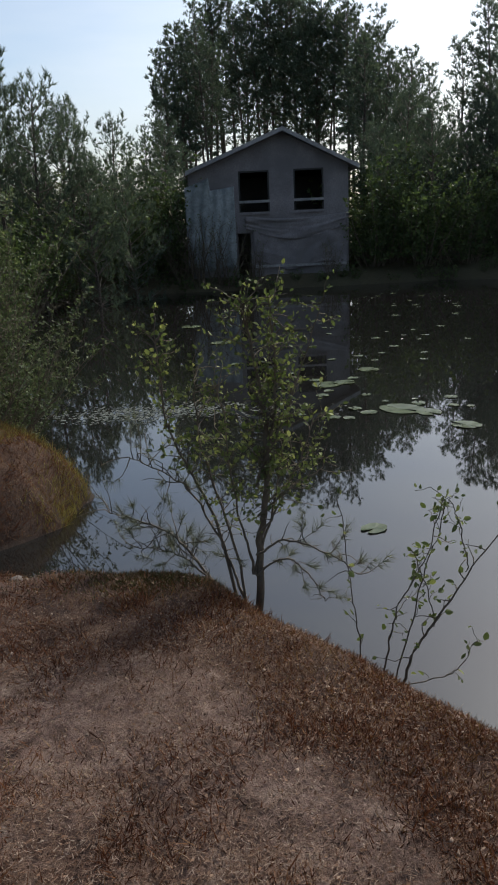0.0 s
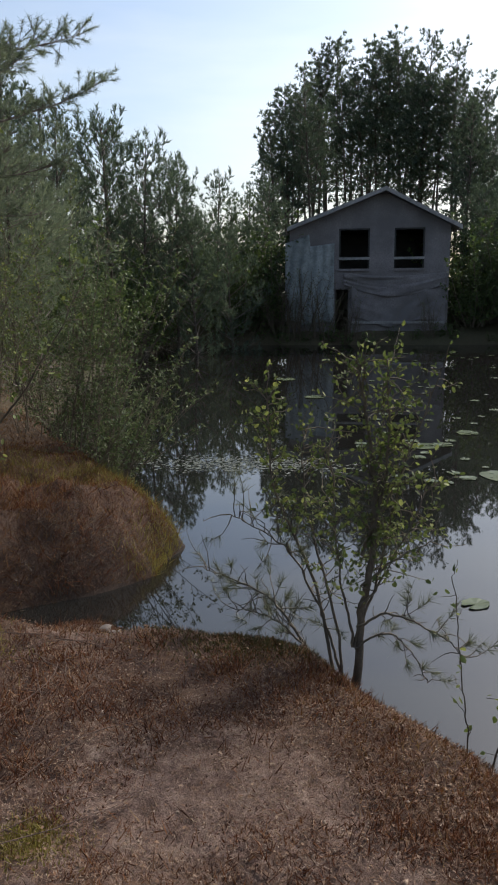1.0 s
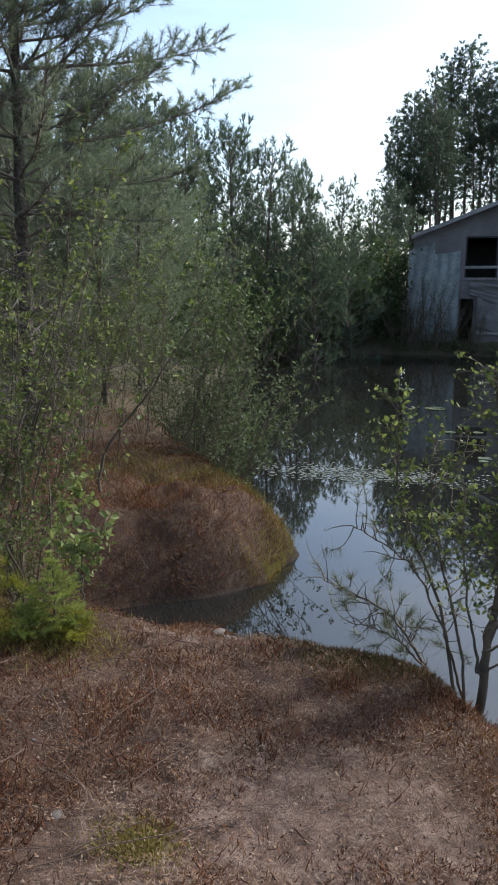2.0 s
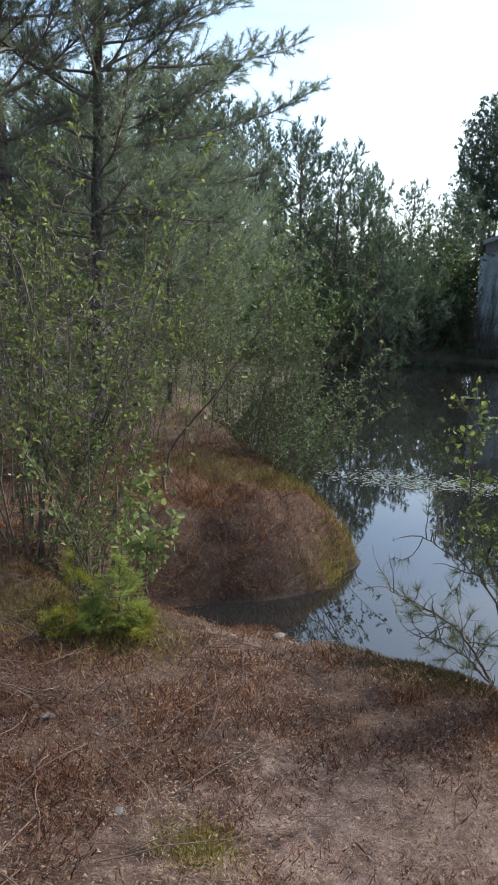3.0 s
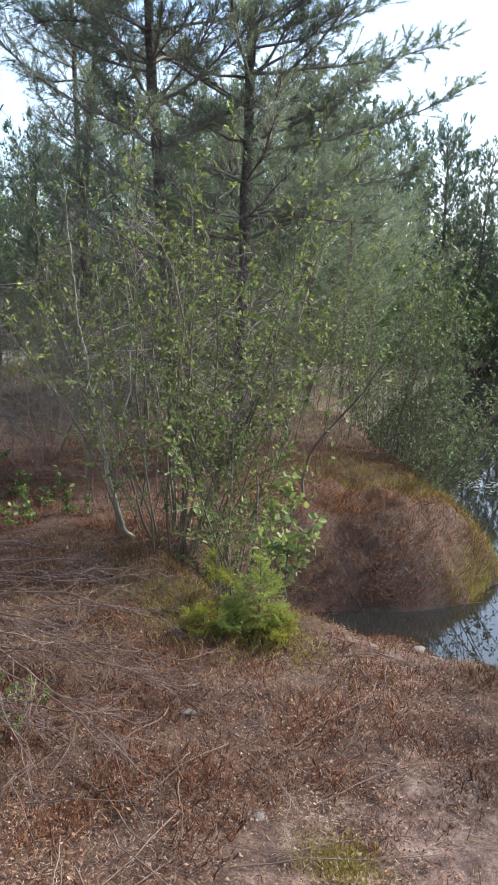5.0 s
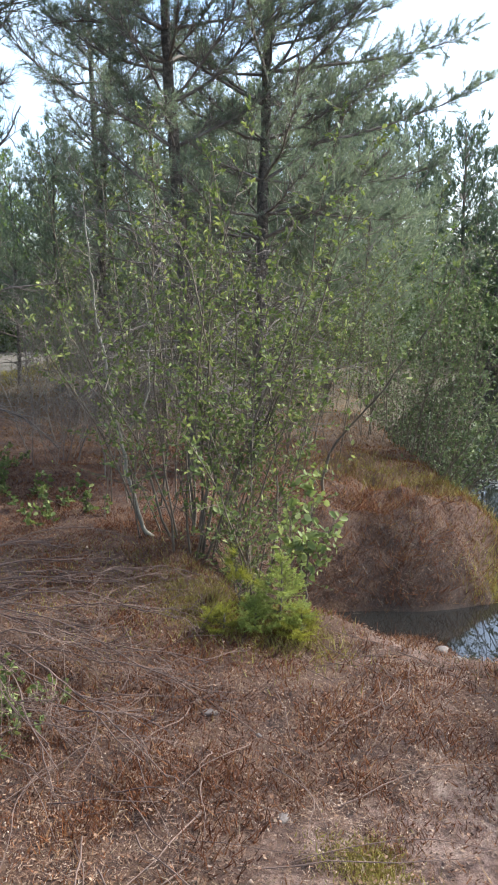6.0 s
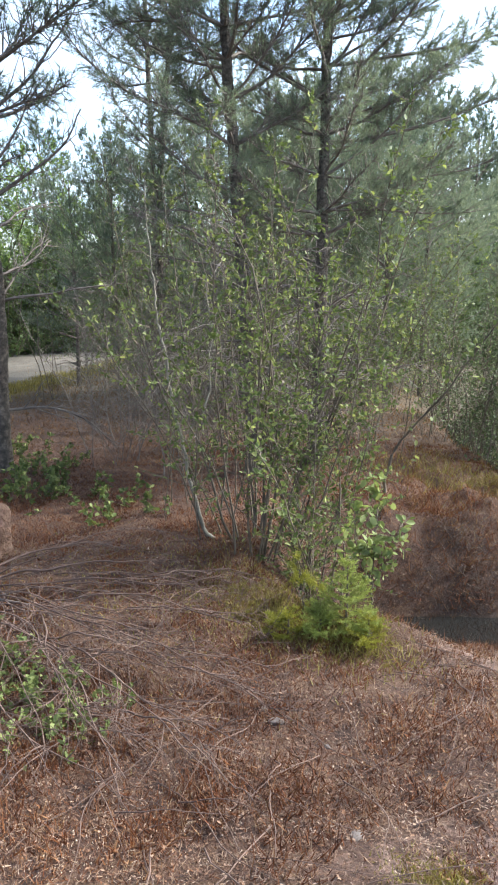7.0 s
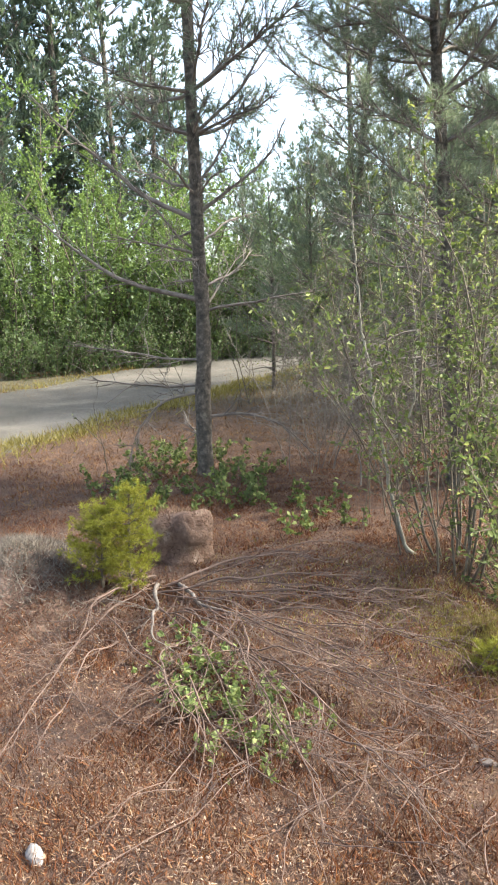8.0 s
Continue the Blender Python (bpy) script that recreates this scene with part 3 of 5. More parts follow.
def far_tree(name, bits, needle, label, category, group=""):
    """A far pine: its limbs and needles joined."""
    e = empty(name, 0, 0, -50, 0, label, category, group)
    part("trunk", bits[0], M_BARK, e, smooth=True)
    tagged(part("branchwork", join([g[0] for g in bits[1]] + bits[2]), M_TWIG, e), kind="stuff")
    tagged(part("crown", join([g[1] for g in bits[1]]), needle, e), kind="stuff")
    return e


def barked(trunk, sides=9, fine=14):
    """The trunk drawn anew with more sides and a rough outline."""
    rings = trunk[0].reshape(-1, sides, 3)
    mid = rings.mean(1)
    rad = np.linalg.norm(rings - mid[:, None], axis=2).mean(1)
    t = np.linspace(0, len(mid) - 1, 90)
    k = np.arange(len(mid))
    path = np.stack([np.interp(t, k, mid[:, i]) for i in range(3)], 1)
    v, f = tube(path, np.interp(t, k, rad), fine)
    v = v.reshape(90, fine, 3)
    a = np.arange(fine)[None] + np.zeros((90, 1))
    rough = 1 + 0.13 * value_noise(a * 0.9, t[:, None] * 3, 1.0, 23) + 0.1 * value_noise(a * 2.1, t[:, None] * 9, 1.0, 24)
    return (path[:, None] + (v - path[:, None]) * rough[..., None]).reshape(-1, 3), f


def near_tree(name, bits, needle, label, category, group=""):
    """A near pine: every limb a part, its needles on it."""
    e = empty(name, 0, 0, -50, 0, label, category, group)
    part("trunk", barked(bits[0]), M_BARK, e, smooth=True)
    for wood, green in bits[1]:
        tagged(part("needles", green, needle, part("limb", wood, M_TWIG, e)), kind="stuff")
    for wood in bits[2]:
        part("dry_limb", wood, M_TWIG, e)
    return e


def place(kinds, spots, rng, sink=0.1):
    """Stand copies of the kinds at spots of (x, y, scale)."""
    for i, (x, y, s) in enumerate(spots):
        ob = kinds[i % len(kinds)]
        m = pose(x, y, ground_z(x, y) - sink, 0, 0, rng.uniform(0, 360)) @ Matrix.Diagonal((s, s, s, 1))
        copy_thing(ob, m)


def drop_models(kinds):
    for ob in kinds:
        for o in list(ob.children_recursive):
            bpy.data.objects.remove(o)
        bpy.data.objects.remove(ob)


rng = np.random.default_rng(21)
# tall pines behind the house: bare trunks, crowns high up
tall = [far_tree("pine_tree", pine(np.random.default_rng(30 + i), 12.4, 5.4, 1.0, 16, 4, 0.18, 8, 0.038, 0.25, 0.09, 0.03, 14, 3, top_reach=0.42, far=True, up=0.4, dead_len=0.9, candle=2), M_FARNEEDLE, "tall dark pine with a bare lower trunk", "pine tree", "tall pines behind the house") for i in range(4)]
low = [far_tree("pine_tree", pine(np.random.default_rng(36 + i), 11.0, 2.6, 1.3, 18, 5, 0.22, 5, 0.055, 0.24, 0.11, 0.03, 4, 3, far=True, candle=2), M_FARNEEDLE, "dark pine with branches down its trunk", "pine tree", "tall pines behind the house") for i in range(2)]
spots = []
for k in range(44):
    x, y = -2.6 + 11.0 * ((k * 0.618) % 1) + rng.normal(0, 0.25), 35 + 11 * ((k * 0.382 + 0.1) % 1)
    edge = min(1, 0.82 + 0.1 * (x + 2.9), 1 - 0.13 * (x - 5.8))
    spots.append((x * y / 40, y, edge * rng.uniform(0.8, 1.0) * y / 40))
place(tall, spots, rng)
place(low, [(-2.9, 37, 0.78), (-3.3, 38.5, 0.7), (-2.3, 36, 0.85)] + [(5.2 + 1.1 * k, 34 + 3 * ((k * 0.618) % 1), (0.74, 0.72, 0.7, 0.68, 0.74, 0.84, 0.92, 0.95)[k]) for k in range(8)], rng)
# young pines on the far left shore and the dark edge to the right
young = [far_tree("pine_tree", pine(np.random.default_rng(50 + i), 6.0, 0.8, 1.5, 12, 5, 0.17, 8, 0.024, 0.24, 0.055, 0.07, 3, 3, rise=0.3, top_reach=0.22, far=True, up=0.5, candle=4), M_FARNEEDLE, "young pine on the far shore", "pine tree", "young pines on the shore") for i in range(4)]
spots = [(-6.5, 22, 1.0), (-5.5, 21.5, 0.95), (-4.75, 22.5, 0.92), (-4.06, 22, 0.86), (-3.2, 23.5, 0.78), (-2.6, 27.5, 0.75), (-7.3, 20, 0.95), (-8.2, 21, 1.05), (-9.4, 22, 1.1), (-8.8, 19, 0.9), (-10.5, 21, 1.1),
         (-7.0, 24, 1.0), (-5.8, 26, 0.9), (-4.4, 28, 0.8), (-3.4, 30, 0.75), (-11.5, 18, 1.0), (-12.5, 20, 1.1), (-10, 17, 0.9)]
for k in range(26):
    spots.append((4.9 + 0.36 * k + rng.normal(0, 0.4), 27.5 + 7 * ((k * 0.618) % 1), rng.uniform(0.6, 0.95) + (0.35 if k > 15 else 0)))
place(young, spots, rng)


def shrub(rng, stems, tall, spread, leaf, twig_step, per_twig, thin=0.012, start=0.25, slim=0.5, bend=0.02, stem_spread=0.25, twig=0.24, far=False, tilt=(0, 0)):
    """Stems from one root, each as wood with its side twigs, and all leaves."""
    wood, pos, way = [], [], []
    for s in range(stems):
        a = rng.uniform(0, 6.28)
        r = stem_spread * rng.uniform(0.1, 1)
        h = tall * rng.uniform(0.55, 1.05)
        path = curve((r * math.cos(a), r * math.sin(a), -0.05), (tilt[0] + spread * math.cos(a) * rng.uniform(0.1, 1), tilt[1] + spread * math.sin(a) * rng.uniform(0.1, 1), 1), h, 10, rng, 0.1, bend)
        one = [tube(path[::5] if far else path, thin * h / tall * rng.uniform(0.6, 1.2) * np.linspace(1, 0.2, 3 if far else 11), 3 if far else 5)]
        for t in np.linspace(start, 1, max(2, int(h * (1 - start) / twig_step))):
            d = unit(rng.normal(0, 1, 3) * np.array([1, 1, 0.4]) + np.array([0, 0, 0.7]))
            tw = curve(along(path, t), d, rng.uniform(0.3, 1) * tall * twig * (1.25 - t), 4, rng, 0.22, 0.05)
            if not far:
                one.append(tube(tw[::2], np.linspace(0.004, 0.0015, 3) * min(1.5, thin / 0.012), 3))
            for u in np.linspace(0.25, 1, per_twig):
                pos.append(along(tw, u))
                way.append(d)
        wood.append(join(one))
    return wood, (leaves if far else round_leaves)(np.array(pos), np.array(way), leaf, rng, 0.8, 0.3, slim)


def make_shrub(name, bits, leaf, label, category, group="", wood=None, far=False):
    e = empty(name, 0, 0, -50, 0, label, category, group)
    if far:
        tagged(part("branchwork", join(bits[0]), wood or M_STEM, e), kind="stuff")
    else:
        for w in bits[0]:
            part("stem", w, wood or M_STEM, e, smooth=True)
    tagged(part("foliage", bits[1], leaf, e), kind="stuff")
    return e


# dark bushes along the far shore
bush = [make_shrub("bush", shrub(np.random.default_rng(70 + i), 24, 2.8, 0.7, 0.1, 0.12, 6, 0.02, start=0.06, stem_spread=0.6, slim=0.7, far=True), M_FARLEAF, "dark leafy bush on the far shore", "bush", "bushes on the far shore", far=True) for i in range(3)]
spots = [(-6.2 + 0.75 * k + rng.normal(0, 0.2), 25.4 + (k % 3) * 0.5 if k < 6 else 25.8, rng.uniform(0.75, 1.05)) for k in range(6)]
spots += [(-5.5 - 0.1 * k, 24 - 1.0 * k, rng.uniform(0.7, 1.0)) for k in range(8)] + [(4.3 + 0.8 * k, 26.2 + (k % 2) * 0.6, rng.uniform(0.9, 1.3)) for k in range(12)]
spots += [(-7 - 0.6 * k, 18 - 0.4 * k, 1.0) for k in range(6)]
spots += [(-2.6, 27.0, 1.3), (-3.2, 26.4, 1.2), (4.2, 27.2, 1.3), (4.8, 26.6, 1.2)] + [(-4.5 + 1.1 * k, 32.5 + (k % 3) * 0.6, rng.uniform(1.2, 1.5)) for k in (0, 1, 6, 7)]
spots += [(5.0 + 0.85 * k, 30.5 + 1.5 * ((k * 0.618) % 1), rng.uniform(1.2, 1.6)) for k in range(10)]
spots += [(-12.5 + 0.72 * k + rng.normal(0, 0.25), 28.5 + 2.5 * ((k * 0.618) % 1), rng.uniform(1.15, 1.6)) for k in range(13)]
place(bush, spots, rng)
tuft = [make_shrub("bush", shrub(np.random.default_rng(76 + i), 14, 2.8, 0.7, 0.3, 0.35, 4, 0.05, start=0.08, stem_spread=0.6, slim=0.6, far=True), M_FARLEAF, "low leafy tuft at the far waterline", "bush", "bushes on the far shore", far=True) for i in range(2)]
place(tuft, [(-5.0 + 0.75 * k + rng.normal(0, 0.15), 25.35 + rng.normal(0, 0.1), rng.uniform(0.16, 0.26)) for k in range(20)], rng)
drop_models(tuft)
bare = make_shrub("bare_shrub", shrub(np.random.default_rng(78), 14, 2.6, 0.55, 0.05, 0.12, 2, 0.02, start=0.15, stem_spread=0.3, twig=0.35), M_FARLEAF, "nearly leafless shrub before the boathouse", "shrub", "shrubs before the boathouse", far=True)
place([bare], [(-1.35, 25.5, 1.0), (-0.6, 25.45, 0.9), (0.35, 25.5, 0.6), (-1.9, 25.6, 0.9), (2.9, 25.5, 0.55)], rng)
drop_models([bare])
# forest over the road
over = lambda spots: [(0.86 * x, 0.86 * y, 0.88 * k) for x, y, k in spots]
birch = [make_shrub("birch_tree", shrub(np.random.default_rng(80 + i), 5, 9.0, 0.25, 0.095, 0.085, 14, 0.06, start=0.12, stem_spread=0.5, slim=0.75, far=True), M_BIRCH, "bright green young birch beyond the road", "birch tree", "trees beyond the road", far=True) for i in range(2)]
place(birch, over([(-19.8, 5.2, 1.0), (-20.6, 7.6, 0.95), (-21.5, 3.0, 1.0)] + [(-19.2 + 0.32 * k + rng.normal(0, 0.5), 8.5 + 0.75 * k, (0.72 - 0.016 * k) * rng.uniform(0.8, 1.15)) for k in range(20)]), rng)
place(birch, [(-12.5 + 0.7 * k + rng.normal(0, 0.3), 24.5 - 0.7 * k + rng.normal(0, 0.5), rng.uniform(0.38, 0.5)) for k in range(9)], rng)
place(birch, over([(-20.5 + 0.5 * k + rng.normal(0, 0.4), 11.5 + 0.85 * k, rng.uniform(0.55, 0.7)) for k in range(12)]), rng)
place(bush, over([(-19.5 + 0.42 * k, 9.0 + 1.0 * k, rng.uniform(1.1, 1.4)) for k in range(14)]), rng)
place(young, over([(-22.5 - 5 * ((k * 0.618) % 1) + 0.2 * k, 3 + 1.3 * k + rng.normal(0, 0.4), rng.uniform(0.9, 1.5)) for k in range(14)]), rng)
place(low, over([(-22, 13.8, 1.25), (-23, 12.3, 1.35), (-23.5, 10.6, 1.3), (-25, 12.2, 1.4), (-22.8, 15.4, 1.05), (-24.5, 9.0, 1.3)]) + [(-15.5, 26, 0.85), (-17.5, 25, 0.8), (-13.5, 27.5, 0.9), (-11.5, 27, 0.85), (-19.5, 24.5, 0.6)], rng)
place(bush, over([(-18.2 + 0.2 * k, 5.0 + 0.95 * k, rng.uniform(0.5, 0.75)) for k in range(20)]) + [(-7.8 - 0.6 * k, 14.5 + 0.5 * k, rng.uniform(0.6, 0.9)) for k in range(9)], rng)
thicket = [far_tree("pine_tree", pine(np.random.default_rng(90 + i), 4.2, 0.7, 1.25, 13, 5, 0.12, 7, 0.01, 0.17, 0.035, 0.05, 10, 4, rise=0.3, top_reach=0.25, far=True, up=0.4, dead_len=0.9, candle=3), M_NEEDLE, "young pine in the thicket behind the willows", "pine tree", "young pines in the thicket") for i in range(2)]
place(thicket, [(-0.37 + r * math.sin(radians(a)), 0.14 + r * math.cos(radians(a)), k) for a, r, k in ((-37, 10.2, 0.9), (-33.5, 11.5, 1.0), (-30.5, 10.4, 0.95), (-27.5, 12, 1.05), (-25, 10.6, 0.85), (-22.5, 12.4, 0.95), (-20.5, 13.5, 0.9), (-41, 13, 0.9), (-44.5, 11.5, 0.8), (-47.5, 12.5, 0.75))], rng)
place(bush, [(-10.2 + 0.75 * k, 10.6 + 0.95 * k, rng.uniform(0.5, 0.7)) for k in range(6)], rng)
drop_models(tall + low + young + bush + birch + thicket)


def set_at(ob, x, y, rz=0.0, sink=0.02, s=1.0):
    ob.matrix_basis = pose(x, y, ground_z(x, y) - sink, 0, 0, rz) @ Matrix.Diagonal((s, s, s, 1))
    return ob


# ---- pines on the near shore ----
NEAR = dict(tuft=0.1, per_tuft=11, blade=0.0045, step=0.14, twigs=6, up=0.4)
G = "pines on the near shore"
t1 = set_at(near_tree("pine_tree", pine(np.random.default_rng(101), 7.0, 2.5, 1.3, 10, 5, trunk_r=0.062, dead=18, dead_len=1.25, crook=0.022, lean=0.0, **NEAR), M_NEEDLE, "slender pine with many dry lower limbs beside the heath", "pine tree", G), -5.85, 4.27)
t1.matrix_basis = t1.matrix_basis @ Matrix.Rotation(radians(4.3), 4, (0.755, -0.656, 0))
t2 = set_at(near_tree("pine_tree", pine(np.random.default_rng(102), 9.0, 2.6, 1.7, 16, 5, trunk_r=0.085, dead=30, dead_len=1.7, crook=0.01, **NEAR), M_NEEDLE, "pine with reddish trunk behind the willow shrub", "pine tree", G), -3.75, 5.9, s=0.68)
t3 = set_at(near_tree("pine_tree", pine(np.random.default_rng(103), 9.0, 3.2, 1.5, 15, 5, trunk_r=0.085, dead=36, dead_len=1.8, crook=0.004, lean=0.0, **NEAR), M_NEEDLE, "pine with sunlit trunk behind the willow shrub", "pine tree", G), -3.94, 5.26, s=0.68)
t4 = set_at(near_tree("pine_tree", pine(np.random.default_rng(104), 7.5, 2.4, 1.3, 13, 5, trunk_r=0.055, dead=26, dead_len=1.2, **NEAR), M_NEEDLE, "thin pine standing among undergrowth", "pine tree", G), -7.85, 8.55)
t5 = set_at(near_tree("pine_tree", pine(np.random.default_rng(105), 8.0, 2.2, 0.9, 11, 4, trunk_r=0.06, dead=14, dead_len=1.0, **NEAR), M_NEEDLE, "slender pine before the road", "pine tree", G), -9.2, 9.9)


def on_trunk(tree, z):
    """The trunk's middle at height z, in the tree's own measure."""
    trunk = next(o for o in tree.children if o.name.startswith("trunk"))
    co = np.zeros(len(trunk.data.vertices) * 3, dtype=np.float32)
    trunk.data.vertices.foreach_get("co", co)
    co = co.reshape(-1, 3)
    near = co[np.abs(co[:, 2] - z) < 0.12]
    return (float(near[:, 0].mean()), float(near[:, 1].mean()), z)


def long_limb(tree, seed, start, way, length, thick, bend):
    """A long limb that reaches out over the water, with its needles."""
    rng = np.random.default_rng(seed)
    limb = curve(on_trunk(tree, start[2]), way, length, 12, rng, 0.045, bend)
    wood, pos, way = [tube(limb, np.linspace(thick, 0.005, 13), 5)], [], []
    for s in np.linspace(0.2, 1, int(8 * length)):
        for _ in range(4):
            d = unit(unit(limb[-1] - limb[0]) * 0.8 + np.array([0, 0, 0.5]) + rng.normal(0, 0.6, 3))
            tl = rng.uniform(0.2, 0.65) * (1.1 - 0.55 * s)
            q = along(limb, s)
            wood.append(tube(np.array([q, q + d * tl]), np.array([0.005, 0.003]), 3))
            for e in range(5):
                pos.append(q + d * tl * (1 - e * 0.1))
                way.append(d)
    lb = part("limb", join(wood), M_TWIG, tree)
    tagged(part("needles", spikes(np.array(pos), np.array(way), 14, 0.1, 0.005, rng), M_NEEDLE, lb), kind="stuff")


long_limb(t2, 5, (0.05, 0, 4.0), (0.66, 0.69, 0.02), 3.35, 0.026, 0.062)
long_limb(t2, 11, (0.05, 0, 4.5), (0.55, 0.83, 0.1), 2.4, 0.02, 0.04)
long_limb(t2, 12, (0.05, 0, 5.2), (0.7, 0.7, 0.2), 2.1, 0.02, 0.04)
long_limb(t2, 13, (0.05, 0, 5.9), (0.6, 0.75, 0.3), 2.4, 0.02, 0.03)
long_limb(t2, 14, (0.05, 0, 4.3), (0.85, 0.5, 0.05), 2.0, 0.018, 0.05)
long_limb(t2, 6, (0.05, 0, 4.9), (0.72, 0.66, 0.22), 3.0, 0.026, 0.02)
long_limb(t2, 7, (0.05, 0, 5.5), (0.75, 0.4, 0.35), 2.4, 0.024, 0.02)
long_limb(t2, 8, (0.05, 0, 3.6), (0.85, 0.5, -0.05), 2.2, 0.02, 0.02)
long_limb(t2, 10, (0.05, 0, 3.2), (0.9, 0.2, -0.05), 1.8, 0.018, 0.02)
long_limb(t3, 9, (0.05, 0, 4.6), (-0.9, -0.1, 0.3), 2.0, 0.02, 0.02)


def dry_limb(tree, seed, start, way, length, thick, bend):
    """A long leafless limb with forked twigs."""
    rng = np.random.default_rng(seed)
    path = curve(on_trunk(tree, start[2]), way, length, 12, rng, 0.07, bend)
    wood = [tube(path, np.linspace(thick, 0.004, 13), 6)]
    for k in range(2, 12):
        for _ in range(2):
            d = unit((path[k + 1 if k < 12 else k] - path[k - 1]) / length * 5 + rng.normal(0, 0.55, 3))
            tw = curve(path[k], d, rng.uniform(0.15, 0.5) * length * (1.15 - k / 13), 5, rng, 0.16, 0.03)
            wood.append(tube(tw, np.linspace(0.006, 0.0018, 6), 3))
            for j in (2, 3):
                wood.append(tube(curve(tw[j], d + rng.normal(0, 0.6, 3), rng.uniform(0.08, 0.2), 3, rng, 0.2), np.linspace(0.003, 0.001, 4), 3))
    part("dry_limb", join(wood), M_TWIG, tree, smooth=True)


dry_limb(t1, 21, (0, 0, 1.55), (-0.67, -0.74, 0.4), 1.8, 0.027, 0.03)
dry_limb(t1, 22, (0, 0, 2.2), (-0.67, -0.74, 0.75), 1.8, 0.026, 0.04)
dry_limb(t1, 23, (0, 0, 2.25), (0.67, 0.74, 0.55), 1.1, 0.02, 0.06)
dry_limb(t1, 27, (0, 0, 2.85), (0.67, 0.74, 0.6), 1.3, 0.018, 0.06)
dry_limb(t1, 24, (0, 0, 1.05), (-0.8, -0.5, 0.15), 1.2, 0.014, 0.0)
dry_limb(t1, 25, (0, 0, 0.55), (0.7, 0.5, 0.2), 1.1, 0.014, -0.12)
dry_limb(t1, 26, (0, 0, 0.75), (-0.5, -0.85, 0.3), 1.0, 0.014, -0.16)

# ---- willows and saplings ----


def stand(name, seed, x, y, label, category, leafmat, group="", rz=0, wood=None, **kw):
    return set_at(make_shrub(name, shrub(np.random.default_rng(seed), **kw), leafmat, label, category, group, wood), x, y, rz)


G = "willow shrubs on the shore"
stand("willow_shrub", 201, -3.0, 3.85, "many-stemmed willow shrub with sparse small leaves", "shrub", M_LEAF, G, stems=24, tall=2.5, spread=0.36, leaf=0.03, twig_step=0.055, per_twig=8, slim=0.5, thin=0.0095, stem_spread=0.3, twig=0.18, start=0.25)
stand("willow_shrub", 202, -2.62, 3.95, "many-stemmed willow shrub with sparse small leaves", "shrub", M_LEAF, G, stems=15, tall=2.2, spread=0.38, leaf=0.031, twig_step=0.055, per_twig=9, slim=0.5, thin=0.008, stem_spread=0.22, twig=0.2, start=0.12)
stand("willow_shrub", 203, -3.65, 4.25, "thin willow shrub with few leaves", "shrub", M_LEAF, G, stems=9, tall=2.5, spread=0.25, leaf=0.026, twig_step=0.06, per_twig=3, slim=0.44, thin=0.007, stem_spread=0.4, twig=0.2)
for i, (x, y, h, tx) in enumerate(((-2.75, 7.45, 2.4, 0.2), (-2.35, 7.15, 1.7, 0.5), (-2.95, 7.95, 2.7, 0.15), (-2.25, 6.9, 1.2, 0.6), (-3.45, 8.9, 2.6, 0.1), (-4.2, 10.4, 2.6, 0.1))):
    stand("willow_shrub", 210 + i, x, y, "grey-green willow shrub at the water's edge", "shrub", M_SHORE, G, stems=13, tall=h, spread=0.4, leaf=0.034, twig_step=0.06, per_twig=7, slim=0.5, thin=0.009, stem_spread=0.3, tilt=(tx, 0.0), start=0.2)
for i, (x, y, h) in enumerate(((-2.6, 7.6, 1.1), (-2.3, 7.25, 0.8), (-3.3, 9.2, 1.4))):
    stand("willow_shrub", 270 + i, x, y, "low leafy willow shrub at the water's edge", "shrub", M_SHORE, G, stems=14, tall=h, spread=0.8, leaf=0.034, twig_step=0.05, per_twig=6, thin=0.007, stem_spread=0.3, start=0.05, tilt=(0.3, 0))
G = "birch saplings behind the willows"
for i, (x, y, h) in enumerate(((-4.6, 5.9, 2.4), (-5.4, 6.4, 2.7), (-3.5, 6.6, 2.0), (-6.4, 6.6, 2.6), (-5.6, 9.3, 3.2), (-7.2, 9.2, 3.0), (-5.0, 7.4, 2.9), (-8.6, 7.4, 2.6), (-6.8, 11.0, 3.3), (-4.3, 8.6, 2.6), (-3.95, 7.1, 2.6), (-3.35, 7.7, 2.7), (-3.7, 6.3, 2.3))):
    stand("birch_sapling", 250 + i, x, y, "slender birch sapling with small pale leaves", "sapling", M_LEAF, G, stems=7, tall=h, spread=0.34, leaf=0.029, twig_step=0.05, per_twig=7, thin=0.008, stem_spread=0.4, start=0.3)
for i, (x, y, h) in enumerate(((-4.55, 5.2, 2.2), (-4.95, 5.7, 2.5), (-5.3, 5.1, 2.0), (-4.3, 6.3, 2.4), (-5.9, 6.0, 2.2))):
    stand("bare_shrub", 290 + i, x, y, "dry thicket of thin grey-brown twigs", "shrub", M_TUFT, "dry shrubs behind the willows", wood=M_TWIG, stems=13, tall=h, spread=0.5, leaf=0.014, twig_step=0.032, per_twig=2, thin=0.006, stem_spread=0.4, start=0.15, twig=0.28)


def smooth_line(pts, n=12):
    """A smooth line through a few points."""
    p = np.array([pts[0], *pts, pts[-1]], dtype=float)
    out = []
    for i in range(1, len(p) - 2):
        for t in np.linspace(0, 1, n, endpoint=False):
            out.append(0.5 * (2 * p[i] + (p[i + 1] - p[i - 1]) * t + (2 * p[i - 1] - 5 * p[i] + 4 * p[i + 1] - p[i + 2]) * t * t + (3 * p[i] - p[i - 1] - 3 * p[i + 1] + p[i + 2]) * t ** 3))
    return np.array(out + [p[-2]])


